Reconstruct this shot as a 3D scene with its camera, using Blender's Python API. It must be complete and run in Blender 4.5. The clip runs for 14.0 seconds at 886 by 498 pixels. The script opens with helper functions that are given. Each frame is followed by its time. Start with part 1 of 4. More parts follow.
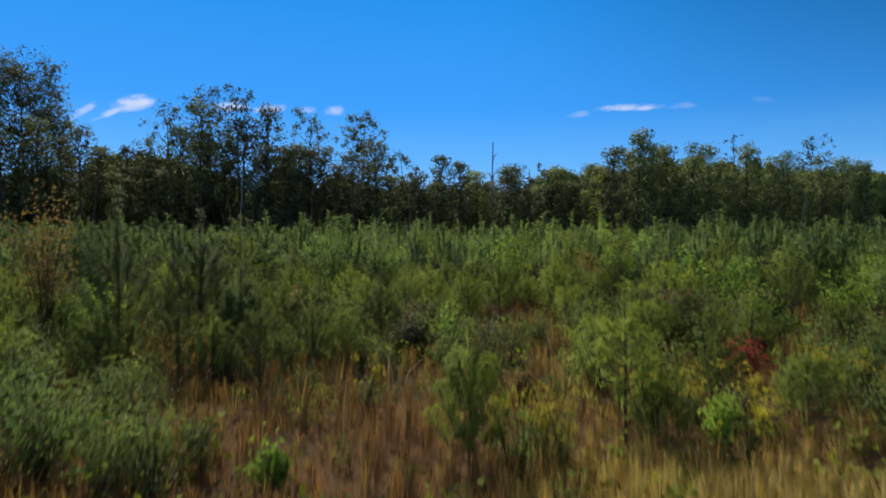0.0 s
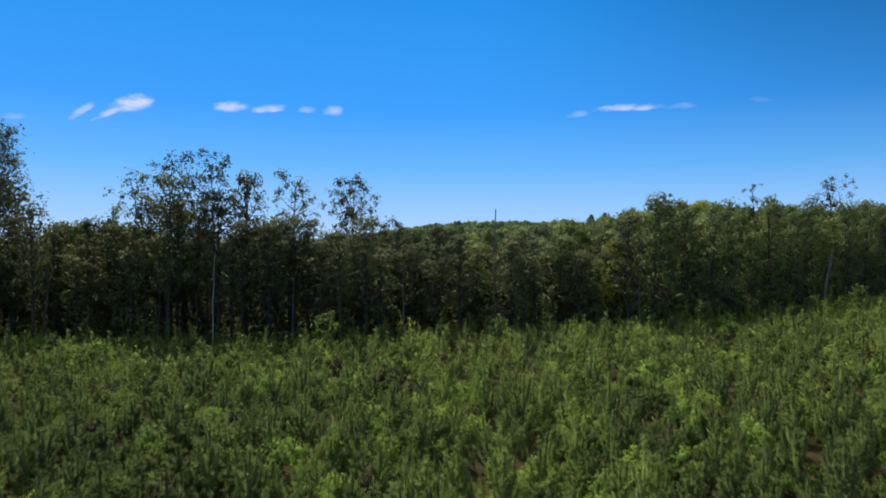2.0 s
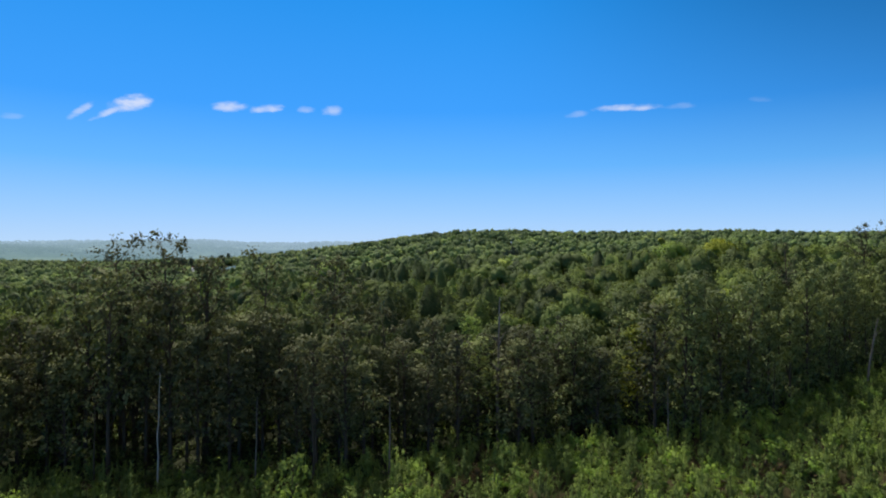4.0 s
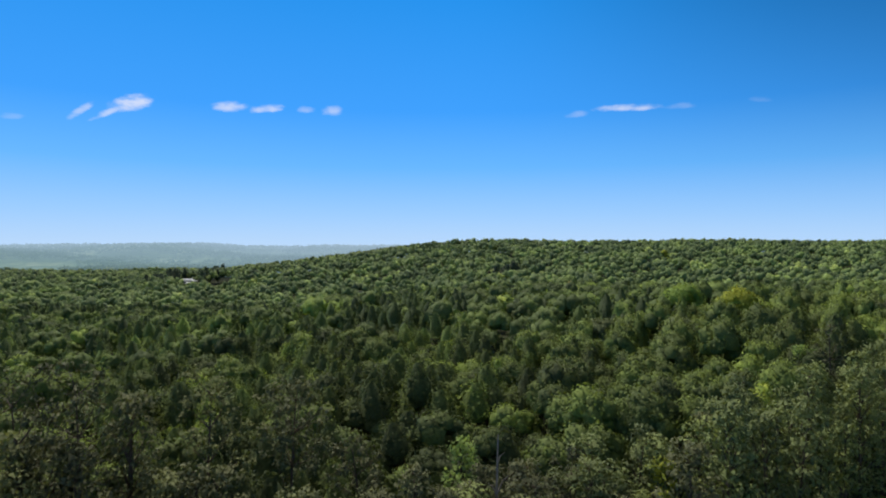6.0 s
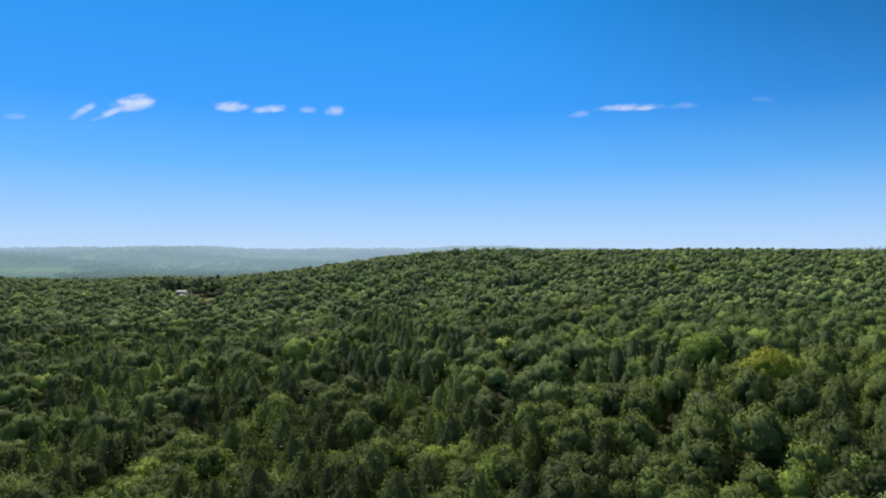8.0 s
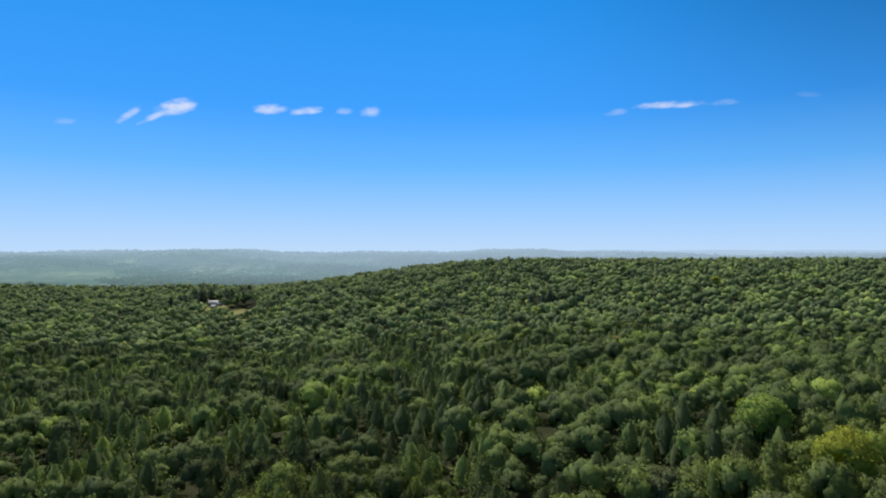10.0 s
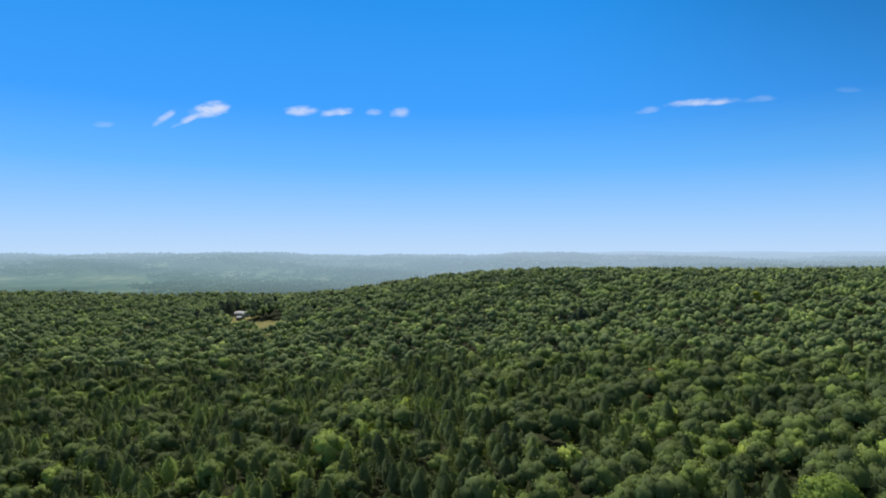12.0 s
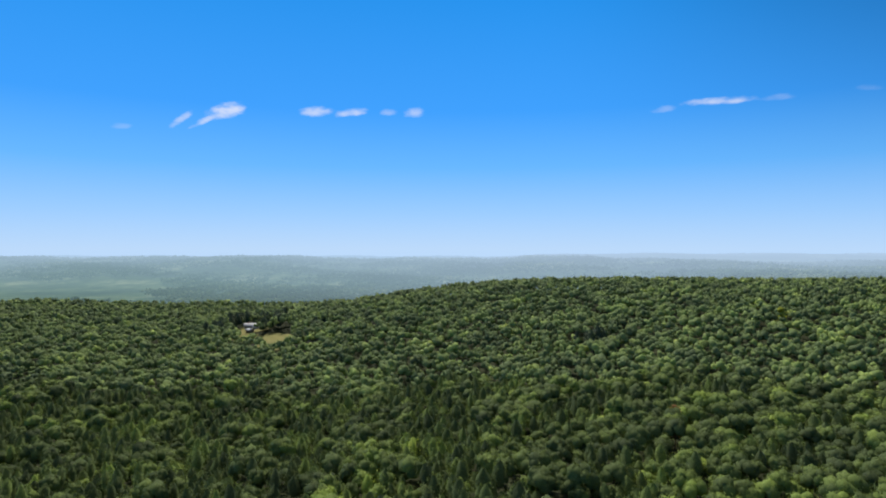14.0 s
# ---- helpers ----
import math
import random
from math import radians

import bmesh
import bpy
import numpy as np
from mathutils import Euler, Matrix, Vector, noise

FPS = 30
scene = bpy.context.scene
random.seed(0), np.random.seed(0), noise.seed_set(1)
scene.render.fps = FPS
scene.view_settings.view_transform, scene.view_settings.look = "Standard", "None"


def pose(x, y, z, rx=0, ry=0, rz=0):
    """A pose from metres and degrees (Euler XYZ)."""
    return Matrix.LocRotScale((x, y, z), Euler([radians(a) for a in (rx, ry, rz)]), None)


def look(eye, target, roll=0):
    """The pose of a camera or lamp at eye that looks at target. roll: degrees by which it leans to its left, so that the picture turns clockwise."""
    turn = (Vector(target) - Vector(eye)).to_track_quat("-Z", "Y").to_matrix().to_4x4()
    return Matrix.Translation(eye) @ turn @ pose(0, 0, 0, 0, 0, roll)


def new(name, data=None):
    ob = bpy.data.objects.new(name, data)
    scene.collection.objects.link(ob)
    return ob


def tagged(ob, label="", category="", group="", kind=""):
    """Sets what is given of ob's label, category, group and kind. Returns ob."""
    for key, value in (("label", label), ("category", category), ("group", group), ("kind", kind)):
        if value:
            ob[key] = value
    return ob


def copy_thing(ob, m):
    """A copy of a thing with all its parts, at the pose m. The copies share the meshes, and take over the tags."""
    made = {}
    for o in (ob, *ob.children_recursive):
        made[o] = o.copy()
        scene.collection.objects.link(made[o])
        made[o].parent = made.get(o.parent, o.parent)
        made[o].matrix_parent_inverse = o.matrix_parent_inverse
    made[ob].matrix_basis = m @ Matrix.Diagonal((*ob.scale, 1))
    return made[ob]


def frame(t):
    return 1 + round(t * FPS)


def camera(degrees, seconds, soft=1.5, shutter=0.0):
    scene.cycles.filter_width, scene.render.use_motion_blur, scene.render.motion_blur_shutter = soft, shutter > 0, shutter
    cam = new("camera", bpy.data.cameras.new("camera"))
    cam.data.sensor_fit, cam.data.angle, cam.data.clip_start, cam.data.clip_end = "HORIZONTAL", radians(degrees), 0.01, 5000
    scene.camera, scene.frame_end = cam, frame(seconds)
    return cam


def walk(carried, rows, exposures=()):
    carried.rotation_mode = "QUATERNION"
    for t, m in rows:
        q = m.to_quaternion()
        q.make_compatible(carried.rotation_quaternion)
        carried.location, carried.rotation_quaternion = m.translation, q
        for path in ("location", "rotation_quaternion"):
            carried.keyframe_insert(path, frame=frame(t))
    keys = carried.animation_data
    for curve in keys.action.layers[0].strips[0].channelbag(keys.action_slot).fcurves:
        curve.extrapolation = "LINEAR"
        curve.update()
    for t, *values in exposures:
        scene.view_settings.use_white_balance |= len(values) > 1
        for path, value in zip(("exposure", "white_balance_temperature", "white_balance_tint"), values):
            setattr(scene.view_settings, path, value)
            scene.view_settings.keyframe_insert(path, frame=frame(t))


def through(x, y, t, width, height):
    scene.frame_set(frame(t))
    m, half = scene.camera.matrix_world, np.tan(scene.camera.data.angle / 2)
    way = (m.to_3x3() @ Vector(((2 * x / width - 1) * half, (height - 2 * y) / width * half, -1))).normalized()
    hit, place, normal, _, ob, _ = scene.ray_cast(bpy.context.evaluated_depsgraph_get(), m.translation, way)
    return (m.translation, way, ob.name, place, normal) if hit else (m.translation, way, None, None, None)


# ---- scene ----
cam = camera(70.8, 14.0, soft=1.9, shutter=0.35)
PATH = [
    (0.0, (0.172, 3.400, 3.750), (0.172, 103.400, 3.750), 0.00),
    (0.5, (0.232, 4.949, 6.100), (0.232, 104.949, 6.100), 0.00),
    (1.0, (0.290, 6.911, 8.650), (0.290, 106.911, 8.650), 0.00),
    (1.5, (0.324, 9.216, 11.280), (0.411, 109.216, 11.280), 0.00),
    (2.0, (0.350, 11.608, 13.870), (0.525, 111.608, 13.870), 0.00),
    (2.5, (0.403, 14.229, 16.430), (0.612, 114.229, 16.430), 0.00),
    (3.0, (0.480, 17.172, 19.000), (0.742, 117.172, 19.000), 0.00),
    (3.5, (0.613, 20.200, 21.600), (0.962, 120.199, 21.600), 0.00),
    (6.0, (2.200, 36.600, 35.500), (2.549, 136.599, 35.500), 0.00),
    (6.5, (2.800, 40.575, 38.200), (3.149, 140.574, 38.200), 0.00),
    (7.0, (3.325, 44.700, 40.975), (3.674, 144.699, 40.975), 0.00),
    (7.5, (3.925, 48.825, 43.750), (4.274, 148.824, 43.750), 0.00),
    (8.0, (4.525, 52.950, 46.525), (4.525, 152.950, 46.525), 0.00),
    (10.5, (7.225, 71.250, 59.800), (0.423, 171.018, 59.800), 0.00),
    (11.0, (7.450, 74.625, 62.500), (-0.222, 174.330, 62.500), 0.00),
    (11.5, (7.675, 78.000, 65.275), (-1.388, 177.588, 65.275), 0.00),
    (12.0, (7.750, 81.375, 67.975), (-2.529, 180.845, 67.975), 0.00),
    (12.5, (7.825, 84.750, 70.750), (-3.148, 184.146, 70.750), 0.00),
    (13.0, (7.750, 88.125, 73.525), (-3.917, 187.442, 73.525), 0.00),
    (13.5, (7.825, 91.575, 76.225), (-4.362, 190.830, 76.225), 0.00),
    (14.0, (7.825, 94.950, 78.925), (-4.708, 194.161, 78.925), 0.00),
]
walk(cam, [(t, look(eye, target, roll)) for t, eye, target, roll in PATH])

# ---- light: clear summer sky, high sun ahead and to the left of the flight ----
SUN_AZ, SUN_EL = radians(-22), radians(50)
SUN_DIR = Vector((math.sin(SUN_AZ) * math.cos(SUN_EL), math.cos(SUN_AZ) * math.cos(SUN_EL), math.sin(SUN_EL)))


def make_world():
    w = bpy.data.worlds.new("world")
    scene.world = w
    w.use_nodes = True
    n, l = w.node_tree.nodes, w.node_tree.links
    n.clear()
    sky = n.new("ShaderNodeTexSky")
    sky.sky_type, sky.sun_disc = "NISHITA", False
    sky.sun_elevation, sky.sun_rotation = SUN_EL, SUN_AZ
    sky.altitude, sky.air_density, sky.dust_density, sky.ozone_density = 200, 1.0, 0.6, 3.0
    hs = n.new("ShaderNodeHueSaturation")
    hs.inputs["Saturation"].default_value = 1.3
    l.new(sky.outputs[0], hs.inputs["Color"])
    tc = n.new("ShaderNodeTexCoord")
    sep = n.new("ShaderNodeSeparateXYZ")
    l.new(tc.outputs["Generated"], sep.inputs[0])

    def op(kind, a, b=None, c=None):
        m = n.new("ShaderNodeMath")
        m.operation = kind
        for i, v in enumerate((a, b, c)):
            if v is None:
                continue
            if isinstance(v, (int, float)):
                m.inputs[i].default_value = v
            else:
                l.new(v, m.inputs[i])
        return m.outputs[0]

    depth = op("MAXIMUM", sep.outputs[1], 0.05)
    u0, v0 = op("DIVIDE", sep.outputs[0], depth), op("DIVIDE", sep.outputs[2], depth)
    # small fair-weather clouds low over the horizon: tangents of bearing and height, half width, half height, lean, density
    clouds = [(-0.577, 0.221, 0.020, 0.009, 0.55, 0.6), (-0.528, 0.2205, 0.030, 0.007, 0.40, 0.75), (-0.496, 0.2315, 0.034, 0.015, 0.12, 1.0),
              (-0.340, 0.226, 0.029, 0.009, 0.0, 0.8), (-0.278, 0.2235, 0.027, 0.008, 0.08, 0.85), (-0.217, 0.222, 0.014, 0.0065, 0.0, 0.4),
              (-0.174, 0.221, 0.016, 0.010, 0.0, 0.6), (0.220, 0.2155, 0.020, 0.006, 0.1, 0.3), (0.301, 0.226, 0.055, 0.007, 0.05, 0.8),
              (0.383, 0.229, 0.024, 0.006, 0.05, 0.2), (0.514, 0.240, 0.018, 0.006, 0.0, 0.12), (-0.690, 0.212, 0.020, 0.006, 0.0, 0.2)]
    wide = n.new("ShaderNodeMapping")
    wide.inputs["Scale"].default_value = (1, 1, 2.2)
    l.new(tc.outputs["Generated"], wide.inputs[0])
    noise_a = n.new("ShaderNodeTexNoise")
    noise_a.inputs["Scale"].default_value, noise_a.inputs["Detail"].default_value, noise_a.inputs["Roughness"].default_value = 48, 4, 0.5
    l.new(wide.outputs[0], noise_a.inputs["Vector"])
    shift = op("MULTIPLY", op("SUBTRACT", noise_a.outputs[0], 0.5), 3.0)
    total = None
    for cu, cv, cw, ch, lean, dens in clouds:
        off = op("SUBTRACT", u0, cu)
        du = op("DIVIDE", off, cw)
        dv = op("DIVIDE", op("SUBTRACT", op("SUBTRACT", v0, cv), op("MULTIPLY", off, lean)), ch)
        # puffed above, flatter below
        dv = op("MAXIMUM", dv, op("MULTIPLY", dv, -1.5))
        r = op("ADD", op("ADD", op("MULTIPLY", du, du), op("MULTIPLY", dv, dv)), shift)
        m = n.new("ShaderNodeMapRange")
        m.interpolation_type = "SMOOTHSTEP"
        l.new(r, m.inputs["Value"])
        for key, val in (("From Min", -0.5), ("From Max", 1.5), ("To Min", dens), ("To Max", 0.0)):
            m.inputs[key].default_value = val
        total = m.outputs[0] if total is None else op("MAXIMUM", total, m.outputs[0])
    ahead = op("GREATER_THAN", sep.outputs[1], 0.05)
    total = op("MULTIPLY", op("MULTIPLY", total, ahead), 0.8)
    mix = n.new("ShaderNodeMix")
    mix.data_type = "RGBA"
    l.new(total, mix.inputs[0])
    # haze over the land, deep clear blue above, an unseen pale grey zenith added as fill
    grade = n.new("ShaderNodeValToRGB")
    stops = [(0.0, (0.47, 0.67, 0.94)), (0.055, (0.31, 0.575, 0.965)), (0.13, (0.125, 0.45, 0.98)), (0.22, (0.042, 0.335, 0.95)),
             (0.40, (0.014, 0.275, 0.82)), (0.62, (0.13, 0.34, 0.70)), (1.0, (0.58, 0.58, 0.58))]
    while len(grade.color_ramp.elements) < len(stops):
        grade.color_ramp.elements.new(0.5)
    for e, (at, c) in zip(grade.color_ramp.elements, stops):
        e.position, e.color = at, (*c, 1)
    flat = op("SQRT", op("ADD", op("MULTIPLY", sep.outputs[0], sep.outputs[0]), op("MULTIPLY", sep.outputs[1], sep.outputs[1])))
    l.new(op("DIVIDE", sep.outputs[2], op("MAXIMUM", flat, 0.05)), grade.inputs[0])
    # the side away from the sun is deeper
    side = n.new("ShaderNodeMapRange")
    side.interpolation_type = "SMOOTHSTEP"
    l.new(op("MULTIPLY", sep.outputs[0], op("MULTIPLY", sep.outputs[2], 3.0)), side.inputs["Value"])
    for key, val in (("From Min", 0.0), ("From Max", 0.7), ("To Min", 11.8), ("To Max", 5.4)):
        side.inputs[key].default_value = val
    toward = n.new("ShaderNodeMapRange")
    toward.interpolation_type = "SMOOTHSTEP"
    l.new(op("ADD", op("MULTIPLY", sep.outputs[0], math.sin(SUN_AZ)), op("MULTIPLY", sep.outputs[1], math.cos(SUN_AZ))), toward.inputs["Value"])
    for key, val in (("From Min", -0.8), ("From Max", 0.6), ("To Min", 0.68), ("To Max", 1.0)):
        toward.inputs[key].default_value = val
    lift = n.new("ShaderNodeVectorMath")
    lift.operation = "SCALE"
    l.new(grade.outputs[0], lift.inputs[0])
    l.new(op("MULTIPLY", side.outputs[0], toward.outputs[0]), lift.inputs["Scale"])
    blend = n.new("ShaderNodeMix")
    blend.data_type = "RGBA"
    blend.inputs[0].default_value = 0.95
    l.new(hs.outputs[0], blend.inputs[6])
    l.new(lift.outputs[0], blend.inputs[7])
    l.new(blend.outputs[2], mix.inputs[6])
    mix.inputs[7].default_value = (9.0, 9.3, 10.6, 1)
    bg = n.new("ShaderNodeBackground")
    bg.inputs["Strength"].default_value = 0.09
    l.new(mix.outputs[2], bg.inputs["Color"])
    out = n.new("ShaderNodeOutputWorld")
    l.new(bg.outputs[0], out.inputs["Surface"])


make_world()
sun = new("sun", bpy.data.lights.new("sun", "SUN"))
sun.data.energy, sun.data.angle, sun.data.color = 4.5, radians(0.5), (1.0, 0.93, 0.79)
sun.matrix_world = look((0, 0, 300), Vector((0, 0, 300)) - SUN_DIR)
scene.view_settings.exposure = 0.0


# ---- materials ----
def shader(name):
    m = bpy.data.materials.new(name)
    m.use_nodes = True
    t = m.node_tree
    t.nodes.clear()
    out = t.nodes.new("ShaderNodeOutputMaterial")
    return m, t.nodes, t.links, out


def ramp(n, l, value, stops):
    r = n.new("ShaderNodeValToRGB")
    e = r.color_ramp.elements
    while len(e) < len(stops):
        e.new(0.5)
    for el, (p, c) in zip(e, stops):
        el.position, el.color = p, (*c, 1)
    l.new(value, r.inputs[0])
    return r.outputs[0]


def tex_noise(n, l, scale, detail=4.0, rough=0.6, vec=None):
    t = n.new("ShaderNodeTexNoise")
    t.inputs["Scale"].default_value, t.inputs["Detail"].default_value, t.inputs["Roughness"].default_value = scale, detail, rough
    if vec is not None:
        l.new(vec, t.inputs["Vector"])
    return t.outputs[0]


def foliage(name, stops, single=False, through_light=0.45, gloss=0.72, leaf_spread=0.2, spread=(0.1, 0.8), grain=3.0, sheen=0.0, relief=0.5, spec=0.15):
    """Leaves: the plant's own tone (its object's random number, or the tone stored with each plant of a stand), the leaf's own, and wear."""
    m, n, l, out = shader(name)
    if single:
        calm = n.new("ShaderNodeMapRange")
        l.new(n.new("ShaderNodeObjectInfo").outputs["Random"], calm.inputs["Value"])
        calm.inputs["To Min"].default_value, calm.inputs["To Max"].default_value = spread
        src = calm.outputs[0]
    else:
        a = n.new("ShaderNodeAttribute")
        a.attribute_name = "tone"
        src = a.outputs["Fac"]
    geo = n.new("ShaderNodeNewGeometry")
    leaf = n.new("ShaderNodeMath")
    leaf.operation = "MULTIPLY_ADD"
    l.new(geo.outputs["Random Per Island"], leaf.inputs[0])
    leaf.inputs[1].default_value = leaf_spread
    l.new(src, leaf.inputs[2])
    sub = n.new("ShaderNodeMath")
    sub.operation = "SUBTRACT"
    l.new(leaf.outputs[0], sub.inputs[0])
    sub.inputs[1].default_value = leaf_spread / 2
    col = ramp(n, l, sub.outputs[0], stops)
    wear = tex_noise(n, l, grain, 4, 0.7, vec=geo.outputs["Position"])
    hs = n.new("ShaderNodeHueSaturation")
    l.new(col, hs.inputs["Color"])
    mr = n.new("ShaderNodeMapRange")
    l.new(wear, mr.inputs["Value"])
    mr.inputs["From Min"].default_value, mr.inputs["From Max"].default_value = 0.3, 0.7
    mr.inputs["To Min"].default_value, mr.inputs["To Max"].default_value = 0.80, 1.44
    l.new(mr.outputs[0], hs.inputs["Value"])
    p = n.new("ShaderNodeBsdfPrincipled")
    l.new(hs.outputs[0], p.inputs["Base Color"])
    p.inputs["Roughness"].default_value = gloss
    p.inputs["Specular IOR Level"].default_value = spec
    p.inputs["Sheen Weight"].default_value, p.inputs["Sheen Roughness"].default_value = sheen, 0.45
    p.inputs["Sheen Tint"].default_value = (0.8, 0.9, 1.0, 1)
    bump = n.new("ShaderNodeBump")
    bump.inputs["Strength"].default_value, bump.inputs["Distance"].default_value = relief, 0.8 / grain
    l.new(wear, bump.inputs["Height"])
    l.new(bump.outputs[0], p.inputs["Normal"])
    tr = n.new("ShaderNodeBsdfTranslucent")
    # light that comes through a leaf is yellower than what it throws back
    shine = n.new("ShaderNodeMix")
    shine.data_type, shine.blend_type = "RGBA", "MULTIPLY"
    shine.inputs[0].default_value = 1.0
    l.new(hs.outputs[0], shine.inputs[6])
    shine.inputs[7].default_value = (1.22, 1.2, 0.75, 1)
    l.new(shine.outputs[2], tr.inputs["Color"])
    mx = n.new("ShaderNodeMixShader")
    mx.inputs[0].default_value = through_light
    l.new(p.outputs[0], mx.inputs[1])
    l.new(tr.outputs[0], mx.inputs[2])
    l.new(mx.outputs[0], out.inputs["Surface"])
    return m


def rough_mat(name, stops, scale, rough=0.9, bump=0.4, stretch=(1, 1, 1)):
    m, n, l, out = shader(name)
    tc = n.new("ShaderNodeTexCoord")
    mp = n.new("ShaderNodeMapping")
    mp.inputs["Scale"].default_value = stretch
    l.new(tc.outputs["Object"], mp.inputs[0])
    f = tex_noise(n, l, scale, 6, 0.65, mp.outputs[0])
    g = tex_noise(n, l, scale * 0.13, 3, 0.5, mp.outputs[0])
    ad = n.new("ShaderNodeMath")
    ad.operation = "MULTIPLY_ADD"
    l.new(f, ad.inputs[0])
    ad.inputs[1].default_value = 0.6
    half = n.new("ShaderNodeMath")
    half.operation = "MULTIPLY"
    l.new(g, half.inputs[0])
    half.inputs[1].default_value = 0.4
    l.new(half.outputs[0], ad.inputs[2])
    p = n.new("ShaderNodeBsdfPrincipled")
    l.new(ramp(n, l, ad.outputs[0], stops), p.inputs["Base Color"])
    p.inputs["Roughness"].default_value = rough
    p.inputs["Specular IOR Level"].default_value = 0.5 if rough < 0.8 else 0.06
    b = n.new("ShaderNodeBump")
    b.inputs["Strength"].default_value = bump
    l.new(f, b.inputs["Height"])
    l.new(b.outputs[0], p.inputs["Normal"])
    l.new(p.outputs[0], out.inputs["Surface"])
    return m


OAK_STOPS = [(0.0, (0.052, 0.068, 0.028)), (0.35, (0.098, 0.130, 0.040)), (0.65, (0.160, 0.215, 0.050)), (0.88, (0.24, 0.315, 0.060)), (1.0, (0.36, 0.42, 0.075))]
MID_STOPS = [(0.0, (0.052, 0.074, 0.030)), (0.35, (0.096, 0.134, 0.042)), (0.65, (0.156, 0.215, 0.052)), (0.88, (0.23, 0.31, 0.062)), (1.0, (0.34, 0.41, 0.08))]
# hill leaves paler and bluer: the distance haze is put into their colour
HAZED_HILL_STOPS = [(0.0, (0.072, 0.102, 0.048)), (0.35, (0.120, 0.165, 0.066)), (0.65, (0.180, 0.242, 0.080)), (0.88, (0.25, 0.33, 0.095)), (1.0, (0.34, 0.41, 0.11))]
FRONT_STOPS = [(0.0, (0.072, 0.076, 0.042)), (0.5, (0.108, 0.118, 0.058)), (1.0, (0.17, 0.195, 0.072))]
# greener trees to the right, their leaf colour also lightened for sunlit crowns
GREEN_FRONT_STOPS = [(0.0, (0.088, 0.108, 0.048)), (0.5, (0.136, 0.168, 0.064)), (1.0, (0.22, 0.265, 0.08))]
YOUNG_STOPS = [(0.0, (0.060, 0.080, 0.022)), (0.45, (0.128, 0.166, 0.034)), (0.8, (0.21, 0.265, 0.046)), (1.0, (0.31, 0.36, 0.06))]
SHRUB_STOPS = [(0.0, (0.070, 0.092, 0.032)), (0.45, (0.126, 0.184, 0.048)), (0.8, (0.20, 0.31, 0.064)), (1.0, (0.30, 0.42, 0.085))]
oak_one = foliage("oak_leaves", FRONT_STOPS, True, 0.24, leaf_spread=0.14, relief=0.2, spec=0.12)
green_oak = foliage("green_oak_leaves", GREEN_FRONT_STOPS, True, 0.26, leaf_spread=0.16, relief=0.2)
oak_many = foliage("stand_leaves", OAK_STOPS, False, 0.28, leaf_spread=0.36, grain=2.4, relief=0.35, spec=0.1)
mid_many = foliage("valley_leaves", MID_STOPS, False, 0.26, leaf_spread=0.34, grain=1.9, relief=0.35, spec=0.1)
hill_many = foliage("hazed_hill_leaves", HAZED_HILL_STOPS, False, 0.24, leaf_spread=0.24, grain=1.3, relief=0.35, spec=0.1)
young_one = foliage("young_needles", YOUNG_STOPS, True, 0.4, relief=0.2, spread=(0.0, 0.9), spec=0.06)
PLANTED_STOPS = [(0.0, (0.072, 0.104, 0.038)), (0.45, (0.142, 0.196, 0.055)), (0.8, (0.215, 0.29, 0.070)), (1.0, (0.29, 0.37, 0.095))]
young_many = foliage("young_stand_needles", PLANTED_STOPS, False, 0.34, leaf_spread=0.3, relief=0.2, spec=0.06)
shrub_one, shrub_many = foliage("shrub_leaves", SHRUB_STOPS, True, spread=(0.0, 0.55), leaf_spread=0.3), foliage("shrub_stand_leaves", SHRUB_STOPS, leaf_spread=0.45, spec=0.12)
bark = rough_mat("bark", [(0.25, (0.045, 0.032, 0.022)), (0.75, (0.15, 0.115, 0.085))], 6, stretch=(1, 1, 0.2))
pale_bark = rough_mat("pale_bark", [(0.25, (0.22, 0.2, 0.17)), (0.75, (0.5, 0.46, 0.4))], 5, stretch=(1, 1, 0.3))


# ---- mesh helpers: everything is a set of quads ----
def put_mesh(name, verts, quads, normals, mats, index=None, tone=None, smooth=False):
    me = bpy.data.meshes.new(name)
    verts, quads = np.asarray(verts, np.float32), np.asarray(quads, np.int32)
    me.vertices.add(len(verts))
    me.vertices.foreach_set("co", verts.ravel())
    me.loops.add(quads.size)
    me.loops.foreach_set("vertex_index", quads.ravel())
    me.polygons.add(len(quads))
    me.polygons.foreach_set("loop_start", np.arange(0, quads.size, 4, dtype=np.int32))
    for m in mats:
        me.materials.append(m)
    if index is not None:
        me.polygons.foreach_set("material_index", np.asarray(index, np.int32))
    soft = normals is not None and len(normals) and np.abs(normals).max() > 0
    if smooth or soft:
        me.polygons.foreach_set("use_smooth", np.ones(len(quads), bool))
    if tone is not None:
        at = me.attributes.new("tone", "FLOAT", "FACE")
        at.data.foreach_set("value", np.asarray(tone, np.float32))
    me.update(calc_edges=True)
    if soft:
        # foliage is lit as the rounded mass that its leaves make up
        me.normals_split_custom_set_from_vertices(np.asarray(normals, np.float32))
    return me


def join(*bits):
    v, q, n = bits_join([bit[:3] for bit in bits])
    return v, q, n, np.concatenate([np.full(len(bit[1]), bit[3]) for bit in bits])


def unit(a):
    return a / np.maximum(np.linalg.norm(a, axis=1, keepdims=True), 1e-6)


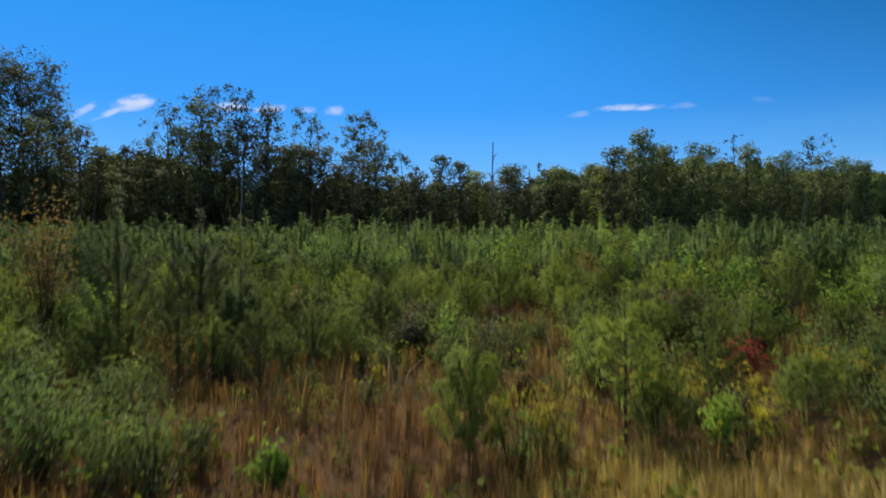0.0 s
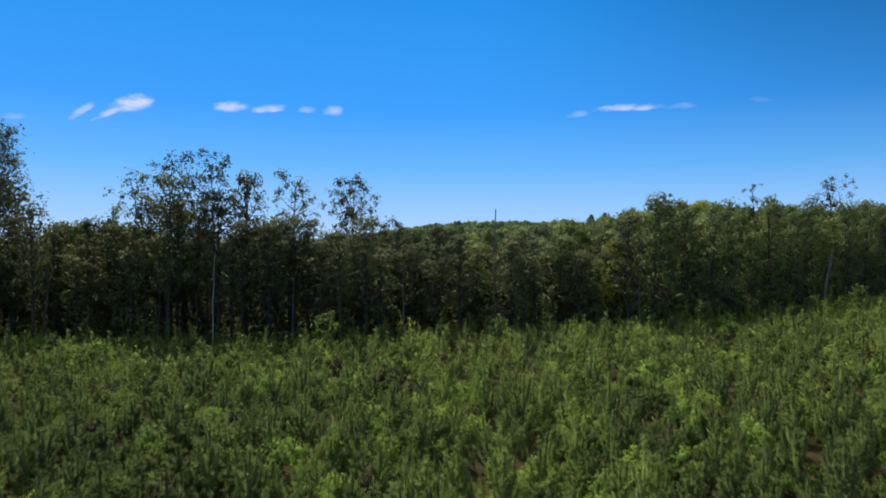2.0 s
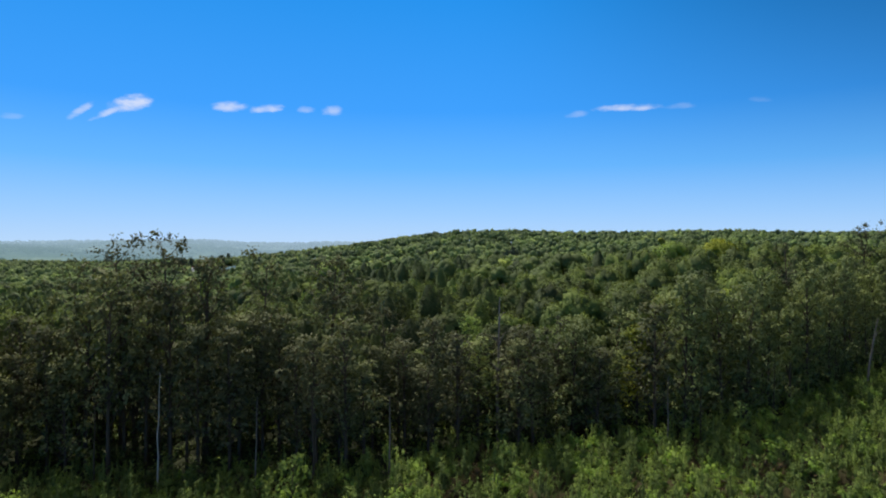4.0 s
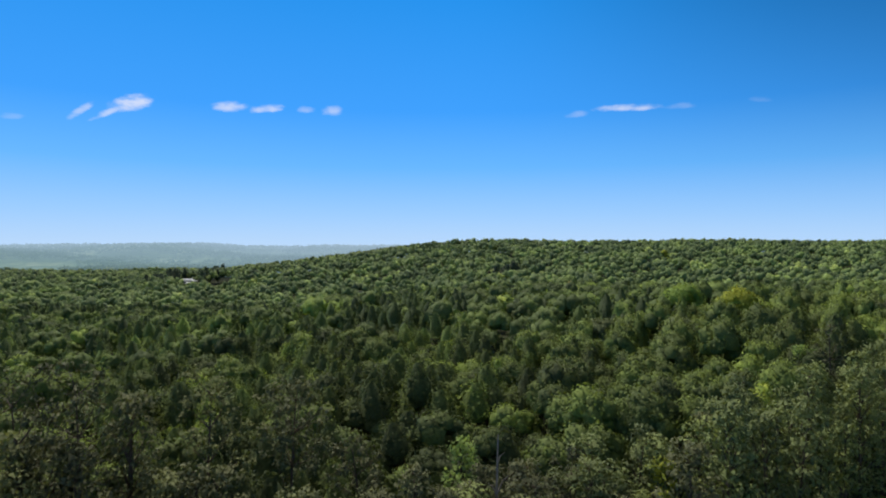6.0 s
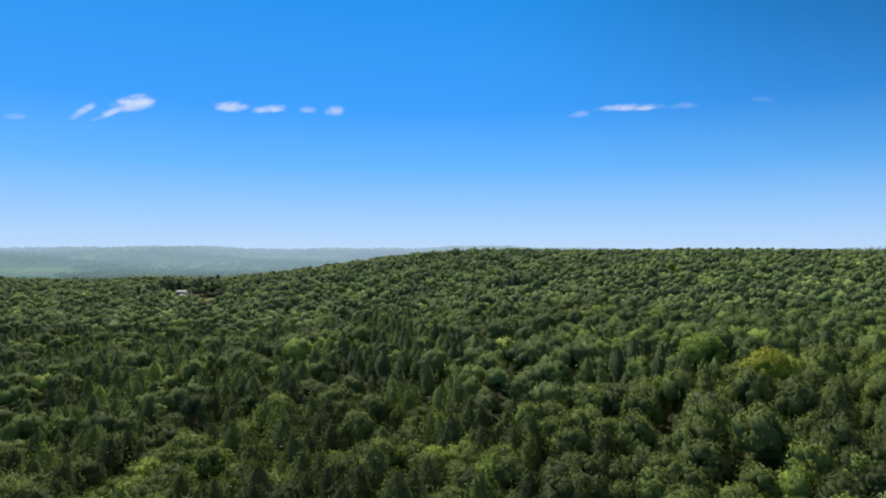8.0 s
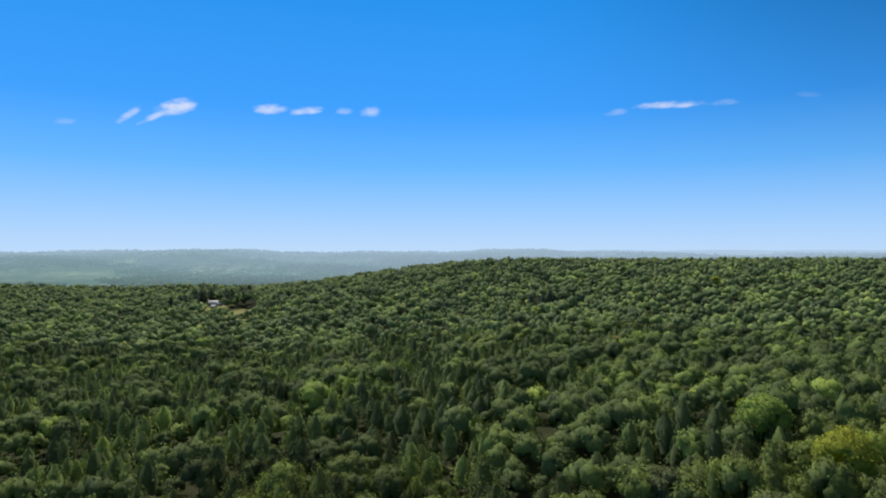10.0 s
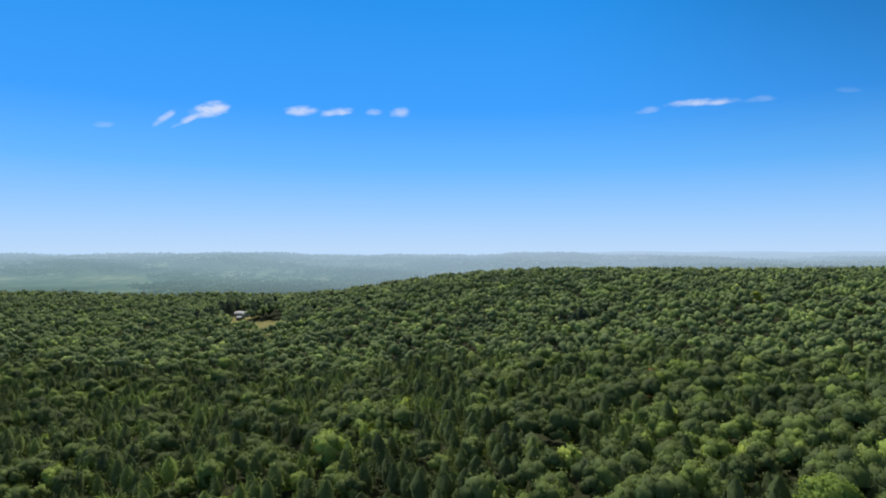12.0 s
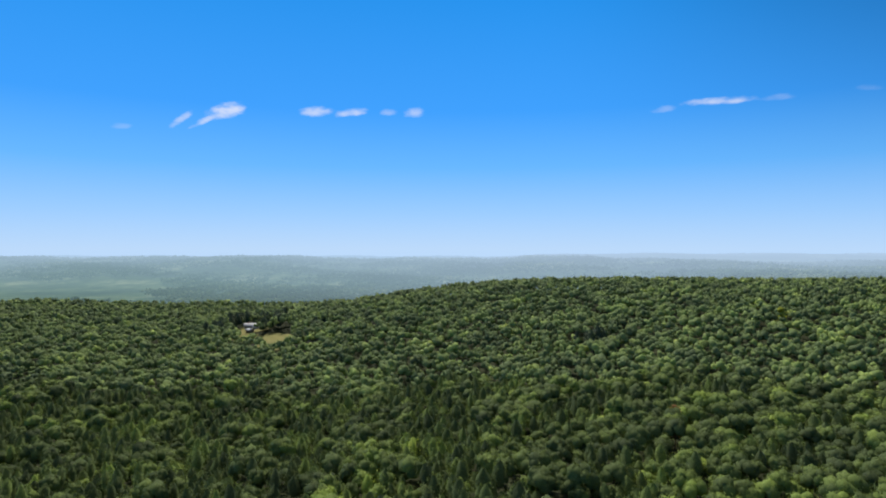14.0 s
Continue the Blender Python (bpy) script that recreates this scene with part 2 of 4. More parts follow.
def cards(rng, at, facing, length, width, along=None, loose=0.55, even=0.16):
    """Leaf-shaped lozenges, slightly folded, at the points, facing roughly that way."""
    k = len(at)
    n = unit(facing + rng.normal(0, loose, (k, 3)))
    a = along if along is not None else rng.normal(0, 1, (k, 3))
    a = unit(a - n * (a * n).sum(1, keepdims=True))
    b = np.cross(n, a)
    size = rng.uniform(0.65, 1.3, (k, 1))
    L, W = a * length * size, b * width * size
    fold = n * (width * 0.35) * size
    j1, j2 = rng.uniform(-0.25, 0.25, (2, k, 1))
    v = np.stack([at - L * 0.5, at - W * 0.5 + L * j1 - fold, at + L * 0.5, at + W * 0.5 + L * j2 - fold], 1).reshape(-1, 3)
    lit = unit(unit(facing) + rng.normal(0, even, (k, 3)))
    return v, np.arange(k * 4).reshape(-1, 4), np.repeat(lit, 4, axis=0)


def tube(points, radii, sides=6):
    points = np.asarray(points, float)
    vs = []
    for i, (p, r) in enumerate(zip(points, radii)):
        d = points[min(i + 1, len(points) - 1)] - points[max(i - 1, 0)]
        d = d / max(np.linalg.norm(d), 1e-6)
        s = np.cross(d, (0.3, 1, 0.1))
        s = s / max(np.linalg.norm(s), 1e-6)
        u = np.cross(d, s)
        for j in range(sides):
            a = 2 * math.pi * j / sides
            vs.append(p + r * (math.cos(a) * s + math.sin(a) * u))
    qs = [(i * sides + j, i * sides + (j + 1) % sides, (i + 1) * sides + (j + 1) % sides, (i + 1) * sides + j)
          for i in range(len(points) - 1) for j in range(sides)]
    return np.array(vs), np.array(qs), np.zeros((len(vs), 3))


def bits_join(bits):
    vs, qs, ns, k = [], [], [], 0
    for v, q, n in bits:
        vs.append(v)
        qs.append(q + k)
        ns.append(n)
        k += len(v)
    return np.concatenate(vs), np.concatenate(qs), np.concatenate(ns)


def sphere_points(rng, k):
    return unit(rng.normal(0, 1, (k, 3)))


def broadleaf(rng, H, R, low, clumps, leaves, leaf, sides=6, open_crown=0.0):
    """A broadleaf tree: bent tapered trunk, limbs to each clump, clumps of leaves with gaps between them."""
    bend = rng.normal(0, 0.02 * H, 2)
    zs = np.linspace(0, H * 0.86, 6)
    axis = np.stack([bend[0] * (zs / H) ** 2 * 2, bend[1] * (zs / H) ** 2 * 2, zs], 1)
    r0 = 0.011 * H + 0.03
    wood = [tube(axis, r0 * np.linspace(1, 0.25, 6), sides)]
    lv = []
    for i in range(clumps):
        f = (i + rng.uniform(0.1, 0.9)) / clumps
        z = H * (low + (1 - low) * f)
        env = R * math.sqrt(max(0.05, 1 - ((f - 0.35) / 0.72) ** 2))
        ang = i * 2.4 + rng.uniform(-0.6, 0.6)
        rad = env * rng.uniform(0.25, 0.85) * (1 - 0.35 * f)
        c = np.array([math.cos(ang) * rad, math.sin(ang) * rad, min(z, H * 0.95)])
        c[:2] += axis[min(5, int(z / H / 0.86 * 5)), :2]
        cr = R * rng.uniform(0.3, 0.5) * (1 - 0.25 * f)
        start = np.array([*axis[min(5, max(1, int(z / H * 4))), :2], max(H * low * 0.7, z - rad * 0.9 - 0.5)])
        wood.append(tube([start, (start + c) / 2 + (0, 0, 0.1 * rad), c], [r0 * 0.4, r0 * 0.25, r0 * 0.08], 4))
        k = int(leaves / clumps * rng.uniform(0.7, 1.3) * (1 - open_crown))
        d = sphere_points(rng, k)
        d[:, 2] = d[:, 2] * 0.85 + 0.15
        shell = rng.uniform(0.3, 1.08, (k, 1)) ** 0.6
        at = c + d * shell * cr * np.array([1.1, 1.1, 0.9])
        lv.append(cards(rng, at, d + np.array([0, 0, 0.5]), leaf, leaf * 0.6))
    return bits_join(wood), bits_join(lv)


def open_oak(rng, H, R, heads, leaves, leaf):
    """A tall old oak: bare bole, rising limbs, and many small heads of leaves one above another with sky between them."""
    bend = rng.normal(0, 0.3, 2)
    zs = np.linspace(0, 0.9, 7)
    axis = np.stack([bend[0] * zs ** 2 * 3, bend[1] * zs ** 2 * 3, H * zs], 1)
    r0 = 0.011 * H
    wood, lv = [tube(axis, r0 * np.linspace(1, 0.22, 7), 6)], []
    for i in range(heads):
        f = (i + rng.uniform(0.2, 0.8)) / heads
        a = i * 2.4 + rng.uniform(-0.5, 0.5)
        # widest a third of the way up the crown, narrow at its top
        rad = R * math.sqrt(max(0.0, 1 - ((f - 0.38) / 0.66) ** 2)) * rng.uniform(0.25, 1.0)
        z = H * (0.60 + 0.38 * f)
        k0 = min(6, max(3, int(6.5 * (z - 0.8 * rad) / (0.9 * H))))
        p = axis[k0]
        c = np.array([p[0] + math.cos(a) * rad, p[1] + math.sin(a) * rad, z])
        wood.append(tube([p, p * 0.45 + c * 0.55 + np.array([0, 0, -0.06 * rad]), c], [r0 * 0.26, r0 * 0.16, r0 * 0.06], 4))
        for _ in range(3):
            k = int(leaves / heads / 3 * rng.uniform(0.5, 1.5))
            cc = c + rng.normal(0, 0.19 * R, 3)
            cr = R * rng.uniform(0.12, 0.24)
            wood.append(tube([c, cc], [r0 * 0.09, r0 * 0.04], 3))
            d = sphere_points(rng, k)
            lv.append(cards(rng, cc + d * cr * rng.uniform(0.2, 1.4, (k, 1)) * np.array([1.05, 1.05, 0.95]), d + np.array([0, 0, 0.5]), leaf, leaf * 0.6))
    return bits_join(wood), bits_join(lv)


NO_WOOD = np.zeros((0, 3)), np.zeros((0, 4), int), np.zeros((0, 3))


def dome(rng, c, r, nu, nv, tall, outward):
    """One rounded head of leaves, open below."""
    th, ph = np.meshgrid(np.linspace(0.05, 2.05, nv + 1), np.arange(nu) * 2 * math.pi / nu + rng.uniform(0, 6), indexing="ij")
    ph = ph + (np.arange(nv + 1) % 2)[:, None] * math.pi / nu
    d = np.stack([np.sin(th) * np.cos(ph), np.sin(th) * np.sin(ph), np.cos(th)], -1).reshape(-1, 3)
    v = c + d * r * (1, 1, tall) * (1 + rng.normal(0, 0.09, (len(d), 1)))
    i, j = np.meshgrid(np.arange(nv), np.arange(nu), indexing="ij")
    q = np.stack([i * nu + j, (i + 1) * nu + j, (i + 1) * nu + (j + 1) % nu, i * nu + (j + 1) % nu], -1).reshape(-1, 4)
    return v, q, unit(d + 0.5 * outward + rng.normal(0, 0.1, d.shape))


def lobed_tree(rng, H, R, low, lobes, nu, nv, leaves, leaf, bole=True, tall=0.95, full=0.76):
    """A hardwood of the closed canopy: bole, and a crown of rounded heads crowding one another, each shaggy with leaf sprays."""
    bits = []
    zc = H * (low + (1 - low) * 0.42)
    rise = H - zc
    per = max(1, leaves // lobes)
    for i in range(lobes):
        cz = 1 - 1.15 * (i + 0.5) / lobes
        a = i * 2.4 + rng.uniform(-0.5, 0.5)
        sz = math.sqrt(1 - cz * cz)
        out = np.array([math.cos(a) * sz, math.sin(a) * sz, cz])
        c = out * (R * 0.62, R * 0.62, rise * 0.62) * rng.uniform(0.85, 1.1) + np.array([0, 0, zc])
        r = R * rng.uniform(0.42, 0.62) * min(1.15, (8 / lobes) ** 0.5)
        bits.append(dome(rng, c, r * full, nu, nv, tall, out))
        d = unit(sphere_points(rng, per) + 0.75 * out + np.array([0, 0, 0.45]))
        at = c + d * r * (1, 1, tall) * rng.uniform(0.66, 1.16, (per, 1))
        bits.append(cards(rng, at, d + 0.4 * out, leaf, leaf * 0.7, None, 0.6, 0.32))
    return (tube([(0, 0, 0), (0, 0, zc)], [0.17, 0.08], 3) if bole else NO_WOOD), bits_join(bits)


def cone_tree(rng, H, R, low, nu, nv, leaves, leaf, bole=True, blunt=0.45):
    """A pine of the closed canopy: bole, a blunt cone of needle masses that swells unevenly, and upswept sprays over it."""
    swell = rng.uniform(0.75, 1.15, (5, 7))

    def skin(f, a):
        k = swell[np.minimum((f * 5).astype(int), 4), ((a / 6.2832 * 7).astype(int)) % 7]
        w = R * 1.1 * np.clip(1.0 - f, 0, 1) ** blunt * (0.55 + 0.45 * np.minimum(1, f / 0.18)) * k
        return np.stack([np.cos(a) * w, np.sin(a) * w, H * (low + (1 - low) * f)], -1), np.stack([np.cos(a), np.sin(a), 0.75 + 0 * a], -1)

    F, A = np.meshgrid(np.linspace(0, 0.985, nv + 1) ** 0.85, np.arange(nu) * 2 * math.pi / nu, indexing="ij")
    V, D = skin(F, A)
    V = V * (0.68, 0.68, 1.0) - np.array([0, 0, 0.03 * H]) + rng.normal(0, 0.04 * R, V.shape)
    i, j = np.meshgrid(np.arange(nv), np.arange(nu), indexing="ij")
    q = np.stack([i * nu + j, i * nu + (j + 1) % nu, (i + 1) * nu + (j + 1) % nu, (i + 1) * nu + j], -1).reshape(-1, 4)
    core = V.reshape(-1, 3), q, unit(D.reshape(-1, 3) + rng.normal(0, 0.1, (V.size // 3, 3)))
    f = 1 - rng.uniform(0.0, 0.97, leaves) ** 0.62
    at, d = skin(f, rng.uniform(0, 6.283, leaves))
    d = unit(d)
    grow = unit(d * (1.0, 1.0, 0) + np.array([0, 0, 0.7]) + rng.normal(0, 0.25, d.shape))
    at = at * (rng.uniform(0.6, 1.08, (leaves, 1)) ** np.array([1, 1, 0.0])) + grow * leaf * 0.3
    needles = cards(rng, at, d, leaf * 1.2, leaf * 0.65, grow, 0.5, 0.28)
    return (tube([(0, 0, 0), (0, 0, H * 0.8)], [0.15, 0.05], 3) if bole else NO_WOOD), bits_join([core, needles])


def brush_pine(rng, H, R, boughs, needles, length, width, rise=1.0):
    """A young pine seen close: a leader and upswept boughs, each set with long single needles."""
    wood, lv = [tube([(0, 0, 0), (0.02, 0, H * 0.5), (0, 0.02, H * 0.93)], [0.03, 0.02, 0.006], 3)], []
    lines = [(np.array([0, 0, 0.12 * H]), np.array([0, 0, 0.55 * H]), np.array([0, 0, 0.95 * H]), 2.2)]
    for i in range(boughs):
        f = (i + rng.uniform(0, 1)) / boughs
        a = i * 2.4 + rng.uniform(-0.3, 0.3)
        o = np.array([math.cos(a), math.sin(a), 0])
        z, r = H * (0.06 + 0.6 * f), R * (1 - 0.6 * f) * rng.uniform(0.6, 1.05)
        p = np.array([0, 0, z])
        tip = p + o * r + np.array([0, 0, r * rise * rng.uniform(0.8, 1.3)])
        mid = p + o * r * 0.65 + np.array([0, 0, r * 0.35])
        wood.append(tube([p, mid, tip], [0.012, 0.009, 0.004], 3))
        lines.append((p, mid, tip, 1.0))
    for p, mid, tip, share in lines:
        k = int(needles * share)
        s = rng.uniform(0.2, 1.0, (k, 1)) ** 0.7
        at = p * (1 - s) ** 2 + 2 * mid * s * (1 - s) + tip * s ** 2
        out = unit(unit((tip - p)[None])[0] * 0.7 + rng.normal(0, 0.45, (k, 3)) + np.array([0, 0, 0.35]))
        face = at * (1, 1, 0) / R + out * (0.5, 0.5, 0) + np.array([0, 0, 0.8])
        lv.append(cards(rng, at + out * length * 0.4, face, length, width, out, 0.3))
    return bits_join(wood), bits_join(lv)


def plume_pine(rng, H, R, boughs, needles, length, width, sides=4):
    """A young pine farther off: a leader and upswept boughs, each a soft tapering plume bristling with needles."""
    wood, lv = [tube([(0, 0, 0), (0, 0, H * 0.6)], [0.03, 0.015], 3)], []
    plumes = [(np.array([0, 0, 0.1 * H]), np.array([0, 0, 0.55 * H]), np.array([0, 0, H]), 0.07 * R)]
    for i in range(boughs):
        f = (i + rng.uniform(0, 1)) / boughs
        a = i * 2.4 + rng.uniform(-0.4, 0.4)
        o = np.array([math.cos(a), math.sin(a), 0])
        r = R * (1 - 0.55 * f) * rng.uniform(0.6, 1.0)
        p = np.array([0, 0, H * (0.04 + 0.5 * f)])
        plumes.append((p, p + o * r * 0.7 + np.array([0, 0, 0.1 * H]), p + o * r + np.array([0, 0, H * rng.uniform(0.25, 0.42)]), 0.07 * R))
    for p, mid, tip, r in plumes:
        v, q, _ = tube([p, mid, mid * 0.35 + tip * 0.65, tip], [r * 0.5, r, r * 0.75, r * 0.08], sides)
        lit = v * (1, 1, 0) / R + np.array([0, 0, 0.45]) + 0.5 * unit(v - np.repeat([p, mid, mid * 0.35 + tip * 0.65, tip], sides, axis=0)) * (1, 1, 0.3)
        lv.append((v, q, unit(lit)))
        k = int(needles * (1.6 if p is plumes[0][0] else 1.0))
        s = rng.uniform(0.1, 1.0, (k, 1)) ** 0.7
        at = p * (1 - s) ** 2 + 2 * mid * s * (1 - s) + tip * s ** 2
        side = unit(rng.normal(0, 1, (k, 3)) * (1, 1, 0.3))
        out = unit(unit((tip - p)[None])[0] + side * 0.55)
        lv.append(cards(rng, at + side * R * rng.uniform(0.02, 0.24, (k, 1)) * (1.1 - s) + out * length * 0.3, at * (1, 1, 0) / R + side * 0.4 + np.array([0, 0, 0.8]), length, width, out, 0.35, 0.25))
    return bits_join(wood), bits_join(lv)


def leafy_bush(rng, H, R, lobes, leaves, leaf):
    """A shrub farther off: uneven heads of leaves crowding up from the ground."""
    bits, per = [], leaves // lobes
    for i in range(lobes):
        a, k = i * 2.4 + rng.uniform(-0.4, 0.4), math.sqrt((i + 0.3) / lobes)
        c = np.array([math.cos(a) * R * 0.7 * k, math.sin(a) * R * 0.7 * k, H * (0.72 - 0.42 * k * rng.uniform(0.4, 1.2))])
        r = R * rng.uniform(0.28, 0.42)
        out = unit(np.array([[c[0] / R, c[1] / R, 0.5]]))[0]
        bits.append(dome(rng, c, r * 0.6, 4, 2, 1.1, out))
        d = unit(sphere_points(rng, per) + 0.5 * out + np.array([0, 0, 0.35]))
        at = c + d * r * (1, 1, 1.25) * rng.uniform(0.7, 1.35, (per, 1))
        bits.append(cards(rng, at, d + 0.3 * out, leaf, leaf * 0.6, None, 0.6, 0.25))
    return tube([(0, 0, 0), (0, 0, H * 0.5)], [0.02, 0.01], 3), bits_join(bits)


def bush(rng, H, R, stems, leaves, leaf, stalks=True):
    wood, lv = [], []
    per = leaves // stems
    for i in range(stems):
        ang, lean = rng.uniform(0, 6.28), rng.uniform(0.1, 1.0)
        tip = np.array([math.cos(ang) * R * lean, math.sin(ang) * R * lean, H * rng.uniform(0.65, 1.0) * (1.1 - 0.4 * lean)])
        if stalks or i == 0:
            wood.append(tube([(0, 0, 0), tip * (0.45, 0.45, 0.6), tip], [0.014, 0.01, 0.004], 3))
        s = rng.uniform(0.3, 1.05, (per, 1)) ** 0.7
        at = tip * np.concatenate([s ** 1.3, s ** 1.3, s], 1) + rng.normal(0, 0.16 * R + 0.04, (per, 3))
        lv.append(cards(rng, at, at / np.array([R, R, H]) + np.array([0, 0, 0.1]), leaf, leaf * 0.55, even=0.3))
    return bits_join(wood), bits_join(lv)


def part(name, verts, quads, normals, material, parent, label="", smooth=False):
    ob = new(name, put_mesh(name, verts, quads, normals, [material], smooth=smooth))
    ob.parent = parent
    return tagged(ob, label)


def plant(name, made, wood_mat, leaf_mat, label, category, group=""):
    top = tagged(new(name), label, category, group)
    part("trunk", *made[0], wood_mat, top, smooth=True)
    part("crown", *made[1], leaf_mat, top)
    return top


def stand(name, kinds, spots, mats, label, category):
    """Many plants nobody could count, as one mesh. spots: x, y, z, turn, scale, tone, kind, height stretch."""
    vs, qs, ns, ix, tn, k = [], [], [], [], [], 0
    for i, (wood, leaves) in enumerate(kinds):
        v, q, nn, mi = join((*wood, 0), (*leaves, 1))
        pick = spots[spots[:, 6].astype(int) == i]
        if not len(pick):
            continue
        c, s = np.cos(pick[:, 3]), np.sin(pick[:, 3])
        x = (v[None, :, 0] * c[:, None] - v[None, :, 1] * s[:, None]) * pick[:, 4, None] + pick[:, 0, None]
        y = (v[None, :, 0] * s[:, None] + v[None, :, 1] * c[:, None]) * pick[:, 4, None] + pick[:, 1, None]
        z = v[None, :, 2] * (pick[:, 4] * pick[:, 7])[:, None] + pick[:, 2, None]
        vs.append(np.stack([x, y, z], 2).reshape(-1, 3))
        ns.append(np.stack([nn[:, 0] * c[:, None] - nn[:, 1] * s[:, None], nn[:, 0] * s[:, None] + nn[:, 1] * c[:, None], np.tile(nn[:, 2], (len(pick), 1))], 2).reshape(-1, 3))
        qs.append((q[None] + (np.arange(len(pick)) * len(v))[:, None, None]).reshape(-1, 4) + k)
        ix.append(np.tile(mi, len(pick)))
        tn.append(np.repeat(pick[:, 5], len(q)))
        k += len(pick) * len(v)
    me = put_mesh(name, np.concatenate(vs), np.concatenate(qs), np.concatenate(ns), mats, np.concatenate(ix), np.concatenate(tn))
    return tagged(new(name, me), label, category, kind="stuff")


# ---- the lie of the land ----
def smooth01(a, b, v):
    t = np.clip((v - a) / (b - a), 0, 1)
    return t * t * (3 - 2 * t)


def ground_z(x, y):
    """A clearing that climbs a little, woods falling to a valley on one hand, a long hill on the other, hazy hills far off."""
    x, y = np.asarray(x, float), np.asarray(y, float)
    clear = 0.4 + 2.2 * smooth01(6, 55, y) + 0.22 * np.sin(x * 0.13 + 1) * np.sin(y * 0.11) * smooth01(12, 30, y)
    side = -13 + 20 * smooth01(-170, 80, x) - 6 * smooth01(260, 390, y) * smooth01(-150, 50, x)
    side = side + 5 * np.exp(-((y - 250) / 55) ** 2) * smooth01(60, -10, x) - 1.5 * np.exp(-((y - 165) / 30) ** 2)
    ridge = -6 + 37 * smooth01(-330, 60, x)
    g = clear + (side - clear) * smooth01(95, 190, y)
    g = g + (ridge - g) * smooth01(430, 770, y)
    g = g + 1.4 * np.sin(x * 0.023 + 0.5) * np.sin(y * 0.019) * smooth01(130, 260, y)
    g = g + 2.0 * np.exp(-((x + 267) ** 2 + (y - 690) ** 2) / 900)
    vale = -12 + 35 * smooth01(-60, 380, x - 0.1 * y)
    g = g + (vale - g) * smooth01(850, 1120, y)
    # the far side of the valley climbs to a long even crest, and lower hills lie behind it
    crest = 37 - 9 * smooth01(100, 900, x) + 4 * np.sin(x * 0.0052 + 0.6) + 2.5 * np.sin(x * 0.013) + 1.5 * np.sin(x * 0.031 + 1)
    slope = smooth01(1250, 2150, y)
    g = g + (crest - g) * slope + 11 * np.sin(x * 0.0075 + 1.7 * np.sin(y * 0.0041)) * np.sin(y * 0.0083 + x * 0.002) * slope * (1 - slope) * 4
    g = g + (12 - g) * smooth01(2250, 2900, y) + smooth01(2900, 4200, y) * (6 + 22 * smooth01(-300, 600, x) + 4 * np.sin(x * 0.0083))
    return g


def edge_y(x):
    """The front of the woods across the clearing."""
    r = np.clip(x, 0, 70)
    return 84 + 0.19 * x + 0.0053 * r * r + 0.5 * np.maximum(x - 70, 0) + 1.6 * np.sin(x * 0.14) + 1.0 * np.sin(x * 0.37 + 1)


def grid_mesh(name, xs, ys, lift, mat):
    X, Y = np.meshgrid(xs, ys)
    v = np.stack([X, Y, ground_z(X, Y) + lift(X, Y)], 2).reshape(-1, 3)
    w = len(xs)
    i = np.arange(len(ys) - 1)[:, None] * w + np.arange(w - 1)[None]
    q = np.stack([i, i + 1, i + w + 1, i + w], 2).reshape(-1, 4)
    mats = mat if isinstance(mat, list) else [mat]
    centre = v[q].mean(1)
    index = (centre[:, 1] > edge_y(centre[:, 0]) + 1).astype(int) if len(mats) > 1 else None
    if len(mats) > 2:
        index[np.hypot((centre[:, 0] + 2 * np.sin(centre[:, 1] * 0.5)) / 19, (centre[:, 1] - 4) / 13) < 1] = 2
    return new(name, put_mesh(name, v, q, None, mats, index, smooth=True))


def make_ground():
    ys = np.concatenate([np.linspace(-80, 100, 91), np.geomspace(103, 4900, 110)])
    sx = np.linspace(-1, 1, 151)
    xs = np.sign(sx) * (np.abs(sx) * 160 + np.abs(sx) ** 5 * 4600)
    soil = rough_mat("soil_and_litter", [(0.35, (0.036, 0.037, 0.018)), (0.52, (0.050, 0.042, 0.021)), (0.63, (0.07, 0.046, 0.023)), (0.76, (0.26, 0.10, 0.045))], 0.9)
    clay = rough_mat("red_clay", [(0.35, (0.05, 0.035, 0.020)), (0.5, (0.075, 0.046, 0.024)), (0.62, (0.11, 0.058, 0.028)), (0.8, (0.34, 0.15, 0.07))], 0.8)
    litter = rough_mat("forest_floor", [(0.3, (0.022, 0.027, 0.013)), (0.7, (0.042, 0.048, 0.023))], 0.7)
    tagged(grid_mesh("ground", xs, ys, lambda X, Y: 0 * X, [soil, litter, clay]), "red clay ground with dry grass and leaf litter", "ground", kind="structure")


